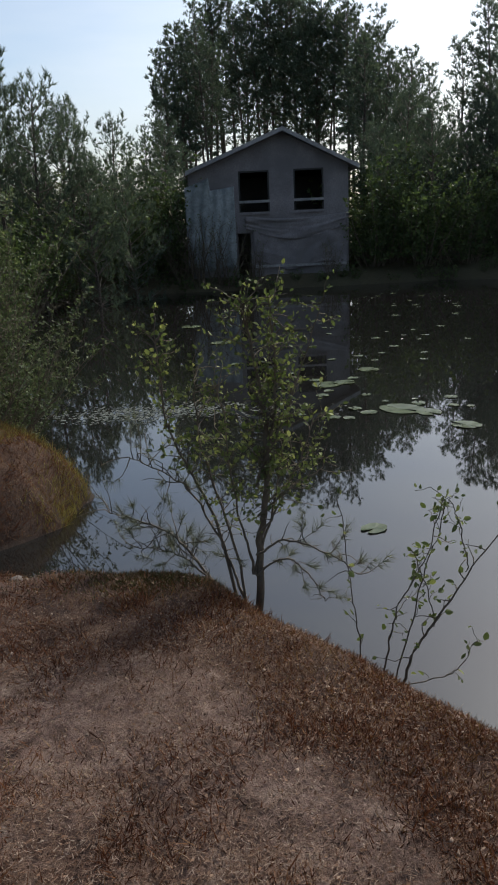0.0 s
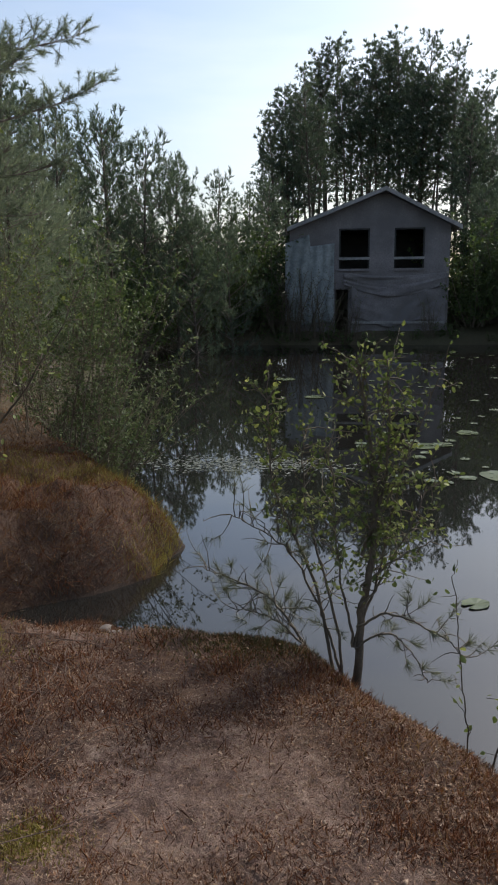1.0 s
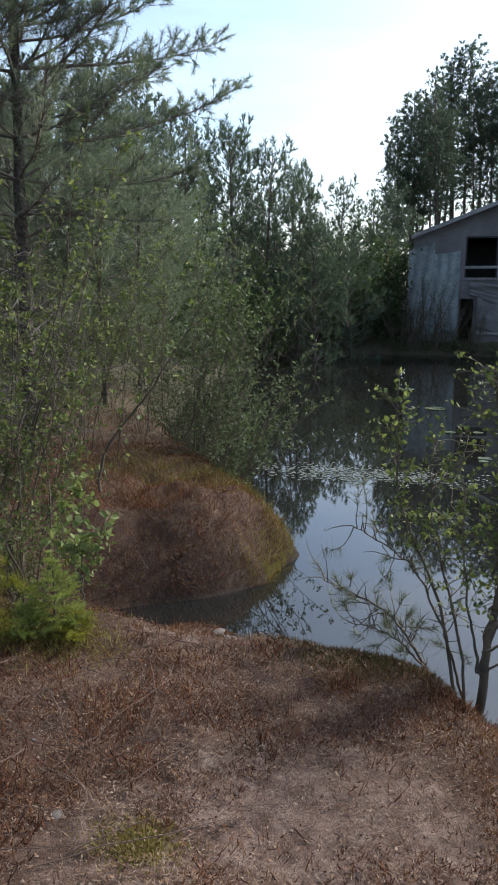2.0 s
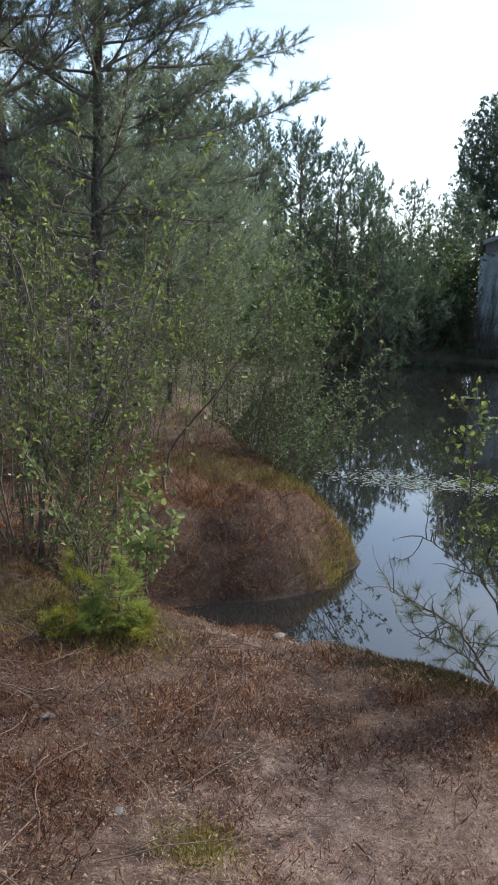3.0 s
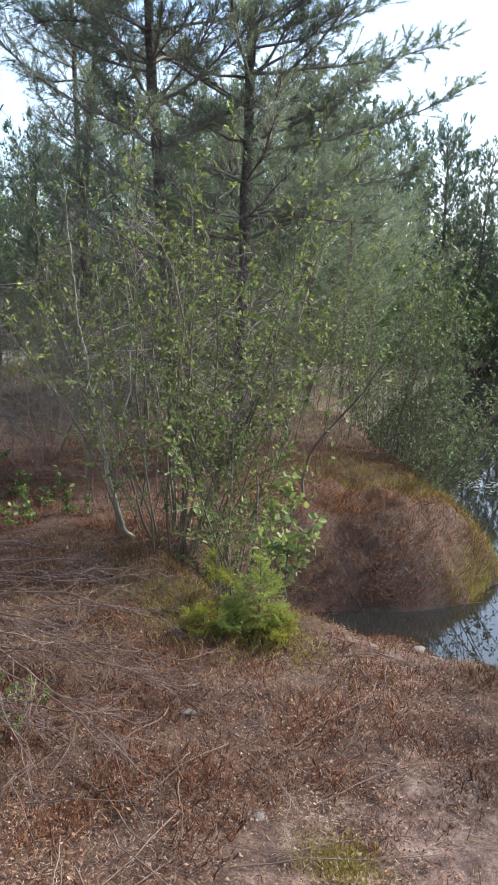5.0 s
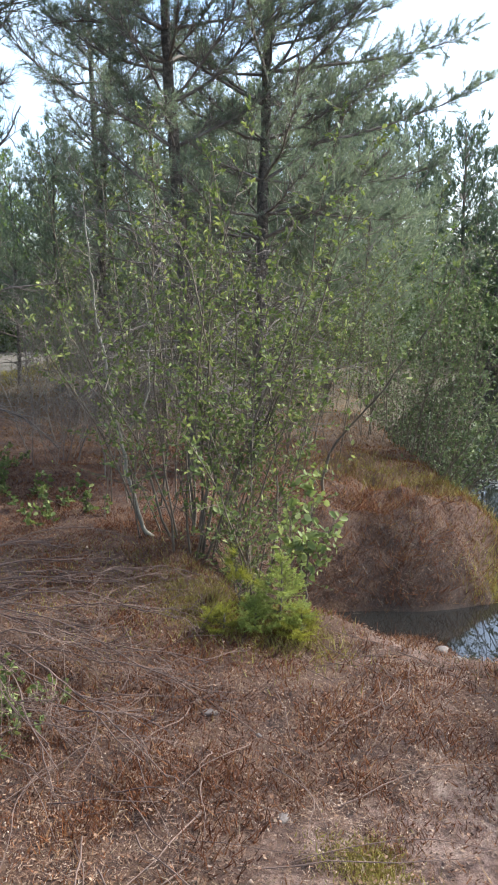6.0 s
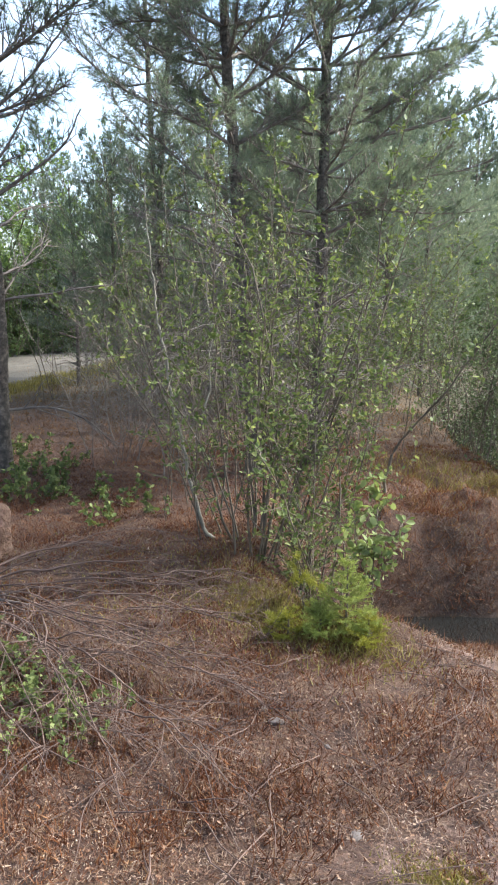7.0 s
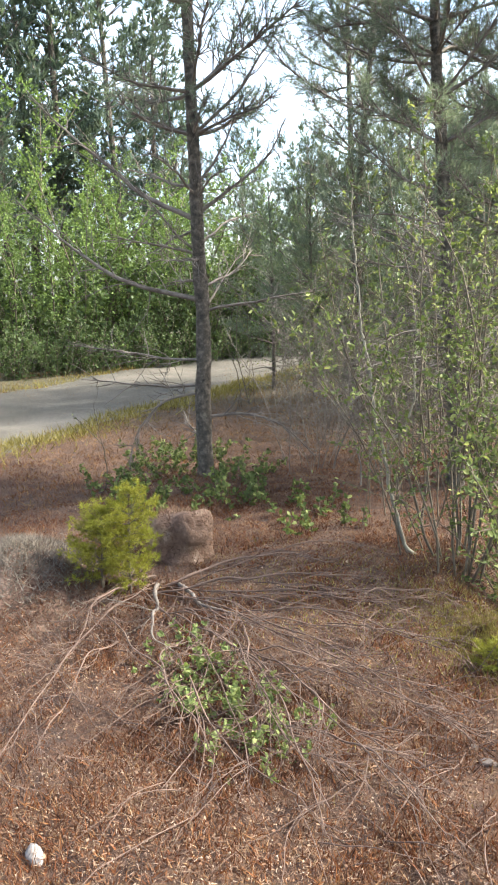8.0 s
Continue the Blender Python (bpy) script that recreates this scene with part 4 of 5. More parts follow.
def limbed(name, seed, x, y, z, limbs, leaf, label, category, leafmat, slim=0.6, lean=0.35, wood=None):
    """A bush of chosen limbs: (points, thick, leafy from, twigs, twig length, leaves per twig)."""
    rng = np.random.default_rng(seed)
    e = empty(name, x, y, z, 0, label, category)
    pos, way, tips, tip_way = [], [], [], []
    for pts, thick, start, twigs, tl, per in limbs:
        path = smooth_line(pts)
        path = path + np.cumsum(rng.normal(0, 0.004, path.shape), 0) * np.array([1, 1, 0.5])
        stem = part("stem", tube(path, np.linspace(thick, max(0.002, thick * 0.2), len(path)), 6), wood or M_STEM, e, smooth=True)
        for t in np.linspace(start, 1, twigs):
            d = unit(rng.normal(0, 1, 3) + np.array([0, 0, lean]) + unit(path[-1] - path[0]) * 0.6)
            tw = curve(along(path, t), d, tl * rng.uniform(0.3, 1.2), 4, rng, 0.3, 0.03)
            part("twig", tube(tw, np.linspace(min(0.0035, thick * 0.5), 0.0012, 5), 3), M_STEM, stem)
            for u in np.linspace(0.3, 1, per):
                pos.append(along(tw, u) + rng.normal(0, 0.008, 3))
                way.append(d)
            if per == 0 and rng.uniform() < 0.55:
                tips += [along(tw, 0.6), along(tw, 0.8), tw[-1]]
                tip_way += [d, d, d]
    if tips:
        tagged(part("dry_needle_coat", spikes(np.array(tips), np.array(tip_way), 22, 0.075, 0.002, rng, 0.42), M_TUFT if pos else leafmat, e), kind="stuff")
    if pos:
        tagged(part("foliage", round_leaves(np.array(pos), np.array(way), leaf, rng, 1.0, 0.3, slim), leafmat, e), kind="stuff")
    return e


ALDER = [
    ([(0, 0, -0.45), (0.02, 0, 0.05), (0.06, 0, 0.5), (0.04, 0.03, 0.9), (-0.02, 0, 1.32)], 0.026, 0.42, 84, 0.24, 8),
    ([(0.05, 0, 0.45), (0.12, 0.03, 0.8), (0.1, 0, 1.32)], 0.011, 0.15, 60, 0.22, 8),
    ([(0.05, 0, 0.5), (0.22, 0.05, 0.85), (0.39, 0, 1.3)], 0.006, 0.25, 24, 0.14, 5),
    ([(-0.03, 0, -0.45), (-0.16, 0.02, 0.25), (-0.36, 0.04, 0.72), (-0.4, 0, 1.18)], 0.011, 0.5, 48, 0.15, 8),
    ([(0.0, 0, -0.4), (-0.1, 0, 0.3), (-0.2, 0.1, 0.7), (-0.2, 0.1, 1.02)], 0.009, 0.35, 38, 0.2, 7),
    ([(0.02, 0, 0.0), (0.15, 0.05, 0.4), (0.24, 0.1, 0.95)], 0.008, 0.35, 40, 0.22, 7),
    ([(0.04, 0, 0.2), (0.2, 0.05, 0.45), (0.36, 0.05, 0.8)], 0.006, 0.35, 26, 0.18, 6),
    ([(0.02, 0, 0.0), (-0.05, -0.05, 0.4), (-0.08, -0.1, 0.95)], 0.008, 0.45, 34, 0.2, 7),
    ([(-0.02, 0, -0.3), (-0.25, 0, 0.08), (-0.45, 0.05, 0.22), (-0.74, 0.1, 0.3)], 0.009, 0.2, 36, 0.22, 0),
    ([(-0.01, 0, -0.2), (-0.14, 0, 0.12), (-0.28, 0, 0.4), (-0.4, 0.05, 0.5), (-0.6, 0.1, 0.6)], 0.008, 0.2, 34, 0.2, 0),
    ([(-0.02, 0, -0.3), (-0.2, 0, 0.0), (-0.38, 0.05, 0.1), (-0.55, 0.1, 0.12)], 0.007, 0.2, 26, 0.2, 0),
    ([(0.03, 0, 0.1), (0.2, 0, 0.2), (0.4, 0, 0.12), (0.56, 0, 0.02)], 0.007, 0.2, 20, 0.14, 0),
    ([(0.02, 0, 0.0), (0.15, 0, 0.1), (0.28, 0, -0.02), (0.36, 0, -0.14)], 0.006, 0.2, 14, 0.12, 0),
    ([(0.04, 0, 0.3), (0.18, 0, 0.42), (0.34, 0.04, 0.5)], 0.006, 0.2, 14, 0.16, 1),
]
limbed("alder_sapling", 220, -0.07, 3.36, -0.08, ALDER, 0.026, "young alder with fresh round leaves at the bank", "sapling", M_LEAF, 0.58)
WILLOW = [
    ([(-0.12, 0, -0.4), (-0.12, 0, 0.05), (-0.17, 0, 0.35), (-0.2, 0, 0.66)], 0.004, 0.3, 8, 0.08, 2),
    ([(-0.06, 0, -0.4), (0.0, 0, 0.05), (0.12, 0, 0.35), (0.22, 0, 0.68)], 0.005, 0.3, 16, 0.12, 3),
    ([(-0.03, 0, -0.4), (0.1, 0, 0.1), (0.22, 0.05, 0.45), (0.25, 0.05, 0.62)], 0.004, 0.3, 14, 0.1, 3),
    ([(0, 0, -0.4), (0.12, 0, -0.02), (0.3, 0, 0.25), (0.5, 0, 0.6)], 0.008, 0.3, 14, 0.14, 2),
    ([(0.2, 0, 0.08), (0.15, 0, 0.3), (0.1, 0, 0.42)], 0.003, 0.3, 10, 0.09, 3),
    ([(0.33, 0, 0.33), (0.3, 0, 0.55), (0.24, 0, 0.66)], 0.003, 0.3, 10, 0.09, 3),
    ([(0.05, 0, -0.2), (0.28, 0, -0.16), (0.4, 0, 0.0)], 0.003, 0.3, 7, 0.09, 2),
]
limbed("willow_sapling", 221, 0.5, 2.86, -0.2, WILLOW, 0.03, "sparse thin willow leaning over the water", "sapling", M_LEAF)
limbed("leaning_sapling", 222, -2.74, 5.2, 0.15, [([(0, 0, -0.2), (0.05, 0, 0.2), (0.35, 0, 0.6), (0.68, 0, 1.08), (0.9, 0, 1.5)], 0.013, 0.35, 20, 0.3, 6)], 0.045, "thin sapling leaning from the heath mound", "sapling", M_LEAF)
limbed("willow_sapling", 223, -3.16, 3.77, 0.03, [([(0.03, 0.02, -0.06), (0, 0, 0), (-0.05, -0.04, 0.075), (-0.1, -0.08, 0.38), (-0.14, -0.11, 0.7), (-0.19, -0.15, 0.93), (-0.21, -0.17, 1.25), (-0.24, -0.2, 1.49), (-0.27, -0.22, 1.74), (-0.29, -0.24, 2.1)], 0.014, 0.4, 20, 0.28, 5), ([(-0.14, -0.11, 0.7), (-0.06, -0.05, 0.85), (-0.04, -0.02, 1.2), (-0.08, -0.03, 1.6)], 0.007, 0.4, 10, 0.2, 5)], 0.032, "curved willow stem, coloured pale as if sunlit, leaning out beside the shrub", "sapling", M_LEAF, 0.5, wood=M_SUNLITSTEM)
limbed("dry_sapling", 224, -6.09, 3.37, ground_z(-6.09, 3.37), [([(0, 0, -0.05), (0.02, 0.01, 0.2), (-0.01, 0.0, 0.42), (-0.04, -0.03, 0.66)], 0.008, 0.5, 5, 0.12, 1), ([(0, 0, 0.4), (-0.1, -0.1, 0.55), (-0.16, -0.18, 0.62)], 0.004, 0.4, 4, 0.08, 1)], 0.02, "thin bare sapling standing in the heath", "sapling", M_LEAF)
SPROUT = [([(0, 0, -0.05), (0.02, 0, 0.15), (0.05, 0, 0.35), (0.03, 0, 0.62)], 0.006, 0.2, 26, 0.12, 6), ([(0, 0, 0.1), (0.08, 0, 0.25), (0.13, 0, 0.45)], 0.004, 0.25, 14, 0.1, 5), ([(0, 0, 0.1), (-0.08, 0.02, 0.25), (-0.1, 0, 0.4)], 0.004, 0.25, 14, 0.1, 5)]
limbed("leafy_sprout", 230, -2.05, 3.55, -0.02, SPROUT, 0.045, "bright green leafy sprout beside the inlet", "seedling", M_DUSTY, 0.6)


def seedling(name, seed, x, y, tall, wide, label, material):
    """A small conifer, drawn ten times its size and set down small."""
    bits = pine(np.random.default_rng(seed), tall * 10, 0.3, wide * 10, 10, 7, 0.3, 12, 0.03, 0.32, 0.06, 0.02, 0, 4, rise=0.3, top_reach=0.3, up=0.5)
    e = empty(name, 0, 0, -50, 0, label, "seedling", "conifer seedlings")
    part("trunk", bits[0], M_STEM, e, smooth=True)
    tagged(part("branchwork", join([g[0] for g in bits[1]]), M_STEM, e), kind="stuff")
    tagged(part("needles", join([g[1] for g in bits[1]]), material, e), kind="stuff")
    return set_at(e, x, y, 0, 0.01, 0.1)


def spruce(seed, x, y, tall, wide, label, material):
    """A little spruce: level shoots in tiers, with short needles along both sides."""
    rng = np.random.default_rng(seed)
    e = empty("spruce_seedling", x, y, ground_z(x, y) - 0.01, 0, label, "seedling", "conifer seedlings")
    stem = part("trunk", tube(np.array([(0, 0, -0.02), (0.005, 0, tall * 0.5), (0.0, 0.004, tall)]), np.array([0.006, 0.0045, 0.002]), 6), M_STEM, e, smooth=True)
    pos, way = [], []

    def shoot(path):
        m = max(3, int(np.linalg.norm(path[-1] - path[0]) / 0.005))
        for u in np.linspace(0.05, 1, m):
            k = min(len(path) - 2, int(u * (len(path) - 1)))
            pos.append(along(path, u))
            way.append(unit(path[k + 1] - path[k]))

    shoot(np.array([(0, 0, tall * 0.8), (0, 0, tall * 0.9), (0, 0, tall)]))
    tiers = max(4, int(tall / 0.045))
    for w in range(tiers):
        f = (w + 0.3) / tiers
        for k in range(6):
            a = rng.uniform(0, 6.28)
            ln = wide * (1 - f * 0.85) * rng.uniform(0.55, 1.15)
            d = np.array([math.cos(a), math.sin(a), 0.12 + 0.6 * f + rng.normal(0, 0.12)])
            path = curve((0, 0, tall * (0.06 + 0.9 * f)), d, ln, 5, rng, 0.1, 0.05)
            br = part("branch", tube(path, np.linspace(0.0026, 0.001, 6), 3), M_STEM, e)
            shoot(path)
            for u in np.linspace(0.35, 0.85, max(1, int(ln / 0.035))):
                for sgn in (-1, 1):
                    side = unit(np.array([-math.sin(a) * sgn, math.cos(a) * sgn, 0.15]) + unit(d) * 0.9 + rng.normal(0, 0.15, 3))
                    shoot(curve(along(path, u), side, ln * 0.5 * (1.1 - u) + 0.015, 3, rng, 0.1))
    tagged(part("needle_coat", spikes(np.array(pos), np.array(way), 5, 0.017, 0.0026, rng, 0.7), material, e), kind="stuff")
    return e


spruce(231, -1.97, 3.12, 0.38, 0.2, "small bright green spruce seedling by the inlet", M_BRIGHT)
spruce(234, -2.2, 2.99, 0.14, 0.17, "low yellow-green spruce seedling in the moss", M_YELLOW)
spruce(236, -1.84, 3.08, 0.16, 0.15, "low yellow-green spruce seedling in the moss", M_YELLOW)
spruce(237, -2.06, 3.04, 0.18, 0.16, "low green spruce seedling in the moss", M_BRIGHT)
limbed("pine_seedling", 238, -2.27, 3.22, ground_z(-2.27, 3.22), [([(0, 0, -0.02), (0.01, 0, 0.1), (0.0, 0, 0.2), (0.02, 0, 0.3)], 0.005, 0.35, 9, 0.05, 0), ([(0, 0, 0.08), (0.05, 0, 0.12), (0.09, 0, 0.2)], 0.003, 0.6, 6, 0.04, 0), ([(0, 0, 0.1), (-0.04, 0, 0.15), (-0.06, 0, 0.22)], 0.003, 0.6, 6, 0.04, 0)], 0.01, "tiny yellowish pine seedling with long needles", "seedling", M_YELLOW)
seedling("pine_seedling", 232, -3.88, 2.22, 0.56, 0.18, "yellow-green feathery young conifer beside the peat block", M_YELLOW)
seedling("pine_seedling", 235, -4.0, 2.12, 0.42, 0.2, "yellow-green feathery young conifer beside the peat block", M_YELLOW)
for i, (x, y, n, h) in enumerate(((-3.1, 1.98, 20, 0.2), (-2.8, 1.93, 30, 0.22), (-2.55, 1.97, 30, 0.22), (-2.42, 1.8, 18, 0.16))):
    stand("leafy_plant", 233 + 5 * i, x, y, "low dusty green leafy plant under the brushwood", "plant", M_DUSTY, "plants under the brushwood", stems=n, tall=h, spread=1.2, leaf=0.026, twig_step=0.025, per_twig=5, thin=0.002, start=0.2, stem_spread=0.15, slim=0.55)
for i, (x, y, h) in enumerate(((-5.6, 4.5, 0.35), (-6.3, 4.0, 0.4), (-5.1, 3.7, 0.3), (-4.7, 4.1, 0.3), (-5.9, 3.6, 0.35), (-4.1, 3.95, 0.28), (-5.3, 4.1, 0.3), (-4.9, 3.4, 0.25), (-6.6, 4.6, 0.4), (-5.5, 3.2, 0.25))):
    stand("low_plant", 240 + i, x, y, "low green leafy undergrowth on the heath", "plant", M_LEAF, "undergrowth", stems=12, tall=h * 0.9, spread=1.0, leaf=0.036, twig_step=0.025, per_twig=6, thin=0.004, start=0.2, stem_spread=0.35, slim=0.6)

# ---- brushwood, peat block, stones ----


def fallen_branch(seed, a, b, thick, rise, grey=False):
    rng = np.random.default_rng(seed)
    e = empty("fallen_branch", a[0], a[1], ground_z(*a), 0, "grey dead branch lying on the heath" if grey else "reddish dry branch with fine twigs on the heath", "branch", "fallen branches")
    ln = math.hypot(b[0] - a[0], b[1] - a[1])
    way = ((b[0] - a[0]) / ln, (b[1] - a[1]) / ln, 0)
    path = curve((0, 0, 0.04), way, ln, 12, rng, 0.16)
    s = np.linspace(0, 1, 13)
    path[:, 2] = height(path[:, 0] + a[0], path[:, 1] + a[1]) - ground_z(*a) + 0.02 + rise * np.sin(s * 2.6) + np.cumsum(rng.normal(0, 0.006, 13))
    fine = smooth_line(path, 4)
    part("branch", tube(fine, np.linspace(thick, 0.002, len(fine)) * rng.uniform(0.75, 1.2, len(fine)), 6), M_TWIG if grey else M_DRYTWIG, e, smooth=True)
    for t in np.linspace(0.2, 0.98, int(4 + 4.5 * ln)):
        d = unit(np.array(way) + rng.normal(0, 0.6, 3) * np.array([1, 1, 0.35]))
        tw = curve(along(path, t), d, rng.uniform(0.25, 0.75) * min(0.8, ln * 0.5) * (1.2 - 0.6 * t), 6, rng, 0.16, -0.03)
        tw[:, 2] = np.maximum(tw[:, 2], height(tw[:, 0] + a[0], tw[:, 1] + a[1]) - ground_z(*a) + 0.006)
        bits = [tube(tw, np.linspace(min(0.0026, thick * 0.5), 0.0009, 7), 4)]
        for k in (2, 3, 4, 5):
            tx = curve(tw[k], unit(tw[k + 1] - tw[k]) + rng.normal(0, 0.5, 3) * np.array([1, 1, 0.3]), rng.uniform(0.06, 0.22), 3, rng, 0.2, -0.02)
            bits.append(tube(tx, np.linspace(0.0016, 0.0008, 4), 3))
        part("twig", join(bits), M_TWIG if grey and rng.uniform() < 0.5 else M_DRYTWIG, e)


ROOT = (-3.84, 2.36)
TIPS = ((-2.52, 1.02), (-2.3, 1.25), (-2.08, 1.45), (-1.8, 1.58), (-1.7, 1.8), (-1.62, 2.05), (-1.8, 2.3), (-1.95, 2.55), (-2.1, 2.85), (-2.3, 3.1), (-2.6, 3.45), (-3.0, 3.35), (-2.95, 1.15), (-2.35, 1.65), (-2.15, 2.0), (-2.4, 2.3), (-2.5, 2.75), (-2.65, 1.7), (-2.0, 2.2), (-2.2, 2.65), (-2.35, 2.95), (-2.7, 3.15), (-1.9, 1.9), (-2.6, 2.5), (-1.75, 2.15), (-2.05, 1.75))
for i, tip in enumerate(TIPS):
    r = np.random.default_rng(400 + i)
    k = r.uniform(0.0, 0.6)
    fallen_branch(420 + i, (ROOT[0] + k * (tip[0] - ROOT[0]) + r.normal(0, 0.12), ROOT[1] + k * (tip[1] - ROOT[1]) + r.normal(0, 0.12)), tip, r.uniform(0.003, 0.005), r.uniform(0.04, 0.14))


def fallen_twig(seed):
    rng = np.random.default_rng(seed)
    x, y, a, ln = rng.uniform(-4.0, -1.2), rng.uniform(1.4, 3.3), rng.normal(-0.5, 0.7), rng.uniform(0.25, 0.9)
    path = curve((0, 0, 0), (math.cos(a), math.sin(a), 0), ln, 9, rng, 0.13)
    path[:, 2] = height(path[:, 0] + x, path[:, 1] + y) - ground_z(x, y) + 0.012 + 0.05 * rng.uniform() * np.sin(np.linspace(0, 3.14, 10))
    ob = part("fallen_twig", tube(path, np.linspace(rng.uniform(0.0018, 0.0032), 0.0009, 10), 4), M_DRYTWIG)
    ob.matrix_basis = pose(x, y, ground_z(x, y))
    tagged(ob, "thin dry twig lying on the heath", "twig", "fallen twigs")


for i in range(110):
    fallen_twig(1000 + i)
for i, (a, b, th, rs, grey) in enumerate((((-3.9, 2.4), (-3.05, 1.9), 0.014, 0.04, True), ((-3.85, 2.5), (-3.1, 2.28), 0.014, 0.05, True), ((-3.85, 2.4), (-3.1, 3.05), 0.009, 0.1, False), ((-3.8, 2.3), (-2.75, 2.95), 0.008, 0.12, False), ((-4.0, 2.45), (-3.3, 1.6), 0.008, 0.08, False))):
    fallen_branch(440 + i, a, b, th, rs, grey)


def lump(name, x, y, size, material, seed, label, category, sink=0.25, group="", square=False):
    rng = np.random.default_rng(seed)
    bm = bmesh.new()
    bmesh.ops.create_icosphere(bm, subdivisions=4 if size[0] > 0.1 else 2, radius=1.0)
    off = Vector(rng.uniform(-50, 50, 3))
    if square:
        for v in bm.verts:
            v.co /= (abs(v.co.x) ** 5 + abs(v.co.y) ** 5 + abs(v.co.z) ** 5) ** 0.2
    for v in bm.verts:
        v.co *= 1 + 0.3 * noise.noise(v.co * 1.5 + off) + 0.16 * noise.noise(v.co * 4 + off) + 0.1 * noise.noise(v.co * 11 + off)
        v.co = Vector((v.co.x * size[0], v.co.y * size[1], v.co.z * size[2]))
    ob = part(name, bm, material, smooth=True)
    ob.matrix_basis = pose(x, y, ground_z(x, y) + size[2] * (1 - 2 * sink), 0, 0, rng.uniform(0, 360))
    return tagged(ob, label, category, group)


peat = lump("peat_block", -4.35, 2.85, (0.19, 0.16, 0.18), M_PEAT, 501, "broken block of dry peat with bleached top", "peat", 0.2, square=True)
r = np.random.default_rng(505)
d = unit(r.normal(0, 1, (1800, 3)) + np.array([0, 0, 0.4]))
q = d / (np.abs(d) ** 5).sum(1, keepdims=True) ** 0.2 * np.array([0.19, 0.16, 0.18]) * 0.97
tagged(part("fibre_coat", spikes(q, d + np.array([0, 0, -0.5]), 1, 0.05, 0.004, r, 0.6), M_LITTER, peat), kind="stuff")
lump("stone", -2.5, 1.0, (0.048, 0.027, 0.028), M_SAND, 502, "pale stone lying on the heath", "stone", 0.42)
lump("stone", -2.8, 3.83, (0.016, 0.014, 0.016), M_SAND, 503, "small white pebble under the willow shrub", "stone", 0.2)
lump("stone", -1.47, 4.08, (0.05, 0.035, 0.02), M_STONE, 504, "pale flat stone at the inlet's edge", "stone", 0.35)
for i, (x, y, w) in enumerate(((-1.86, 2.37, 0.034), (-1.32, 1.95, 0.026), (-1.63, 2.34, 0.014), (-1.95, 2.42, 0.02))):
    lump("stone", x, y, (w, w * 0.7, w * 0.28), M_STONE, 530 + i, "flat grey stone lying in the heath", "stone", 0.3, "stones in the heath")
r = np.random.default_rng(510)
for i in range(9):
    lump("stone", -1.3 + r.normal(0, 0.22), 3.5 + r.normal(0, 0.16), tuple(r.uniform(0.01, 0.024) * k for k in (1.2, 1, 0.6)), M_STONE, 511 + i, "small pale stone at the inlet's shore", "stone", 0.3, "stones at the inlet")

# ---- on the water ----


def lily_pad(seed, x, y, s):
    r = np.random.default_rng(seed)
    bm = bmesh.new()
    n = 20
    rim = []
    for k in range(n + 1):
        a = 0.25 + (6.283 - 0.5) * k / n
        q = 1 + r.normal(0, 0.03)
        rim.append((math.cos(a) * s * q, math.sin(a) * s * q * 0.85, 0.006 + 0.006 * r.uniform()))
    for z in (0.0, -0.004):
        c = bm.verts.new((0, 0, 0.004 + z))
        vs = [bm.verts.new((px, py, pz + z)) for px, py, pz in rim]
        for u, v in zip(vs, vs[1:]):
            bm.faces.new((c, u, v) if z == 0 else (c, v, u))
    ob = part("lily_pad", bm, M_PAD)
    ob.matrix_basis = pose(x, y, WATER, 0, 0, r.uniform(0, 360))
    tagged(ob, "green lily pad floating on the pond", "lily pad", "lily pads")


r = np.random.default_rng(600)
for i in range(80):
    y = 8 + 15 * r.uniform() ** 1.3
    x = 0.2 + (0.5 + 0.24 * y) * r.uniform() ** 0.8 + 0.6 * value_noise(y, 0, 1.5, 7)
    lily_pad(610 + i, float(x), float(y), r.uniform(0.04, 0.1))
for x, y, s in ((1.69, 8.4, 0.26), (1.95, 8.2, 0.16), (0.8, 4.97, 0.1), (1.0, 9.9, 0.2), (1.25, 10.0, 0.15), (1.7, 10.8, 0.17), (1.3, 8.3, 0.1), (2.2, 7.6, 0.16), (-0.5, 14.0, 0.2), (-1.2, 16.5, 0.25)):
    lily_pad(int(800 + 10 * x + y), x, y, s)
bits = []
for i in range(1100):
    x, y = -1.2 + r.normal(0, 0.75), 8.8 + r.normal(0, 0.2)
    if shore(np.array([x]), np.array([y]))[0] > -0.1:
        continue
    s, a = r.uniform(0.008, 0.026), r.uniform(0, 6.28)
    ring = np.array([(x + s * math.cos(a + k * 1.047) * r.uniform(0.6, 1.2), y + s * math.sin(a + k * 1.047) * r.uniform(0.6, 1.2), WATER + 0.003 + 0.002 * r.uniform()) for k in range(6)])
    bits.append((ring, np.array([[0, 1, 2, 3], [0, 3, 4, 5]])))
tagged(part("pond_scum", join(bits), M_SCUM), "pale floating scum and leaves on the pond", "pond scum", kind="stuff")

# ---- ground cover ----


def scatter(n, rng, rmin=1.0, rmax=9.0, a0=-82, a1=32):
    r = rng.uniform(rmin, rmax, n)
    a = np.radians(rng.uniform(a0, a1, n))
    x, y = -0.3 + r * np.sin(a), 0.1 + r * np.cos(a)
    keep = shore(x, y) > 0.02
    return x[keep], y[keep]


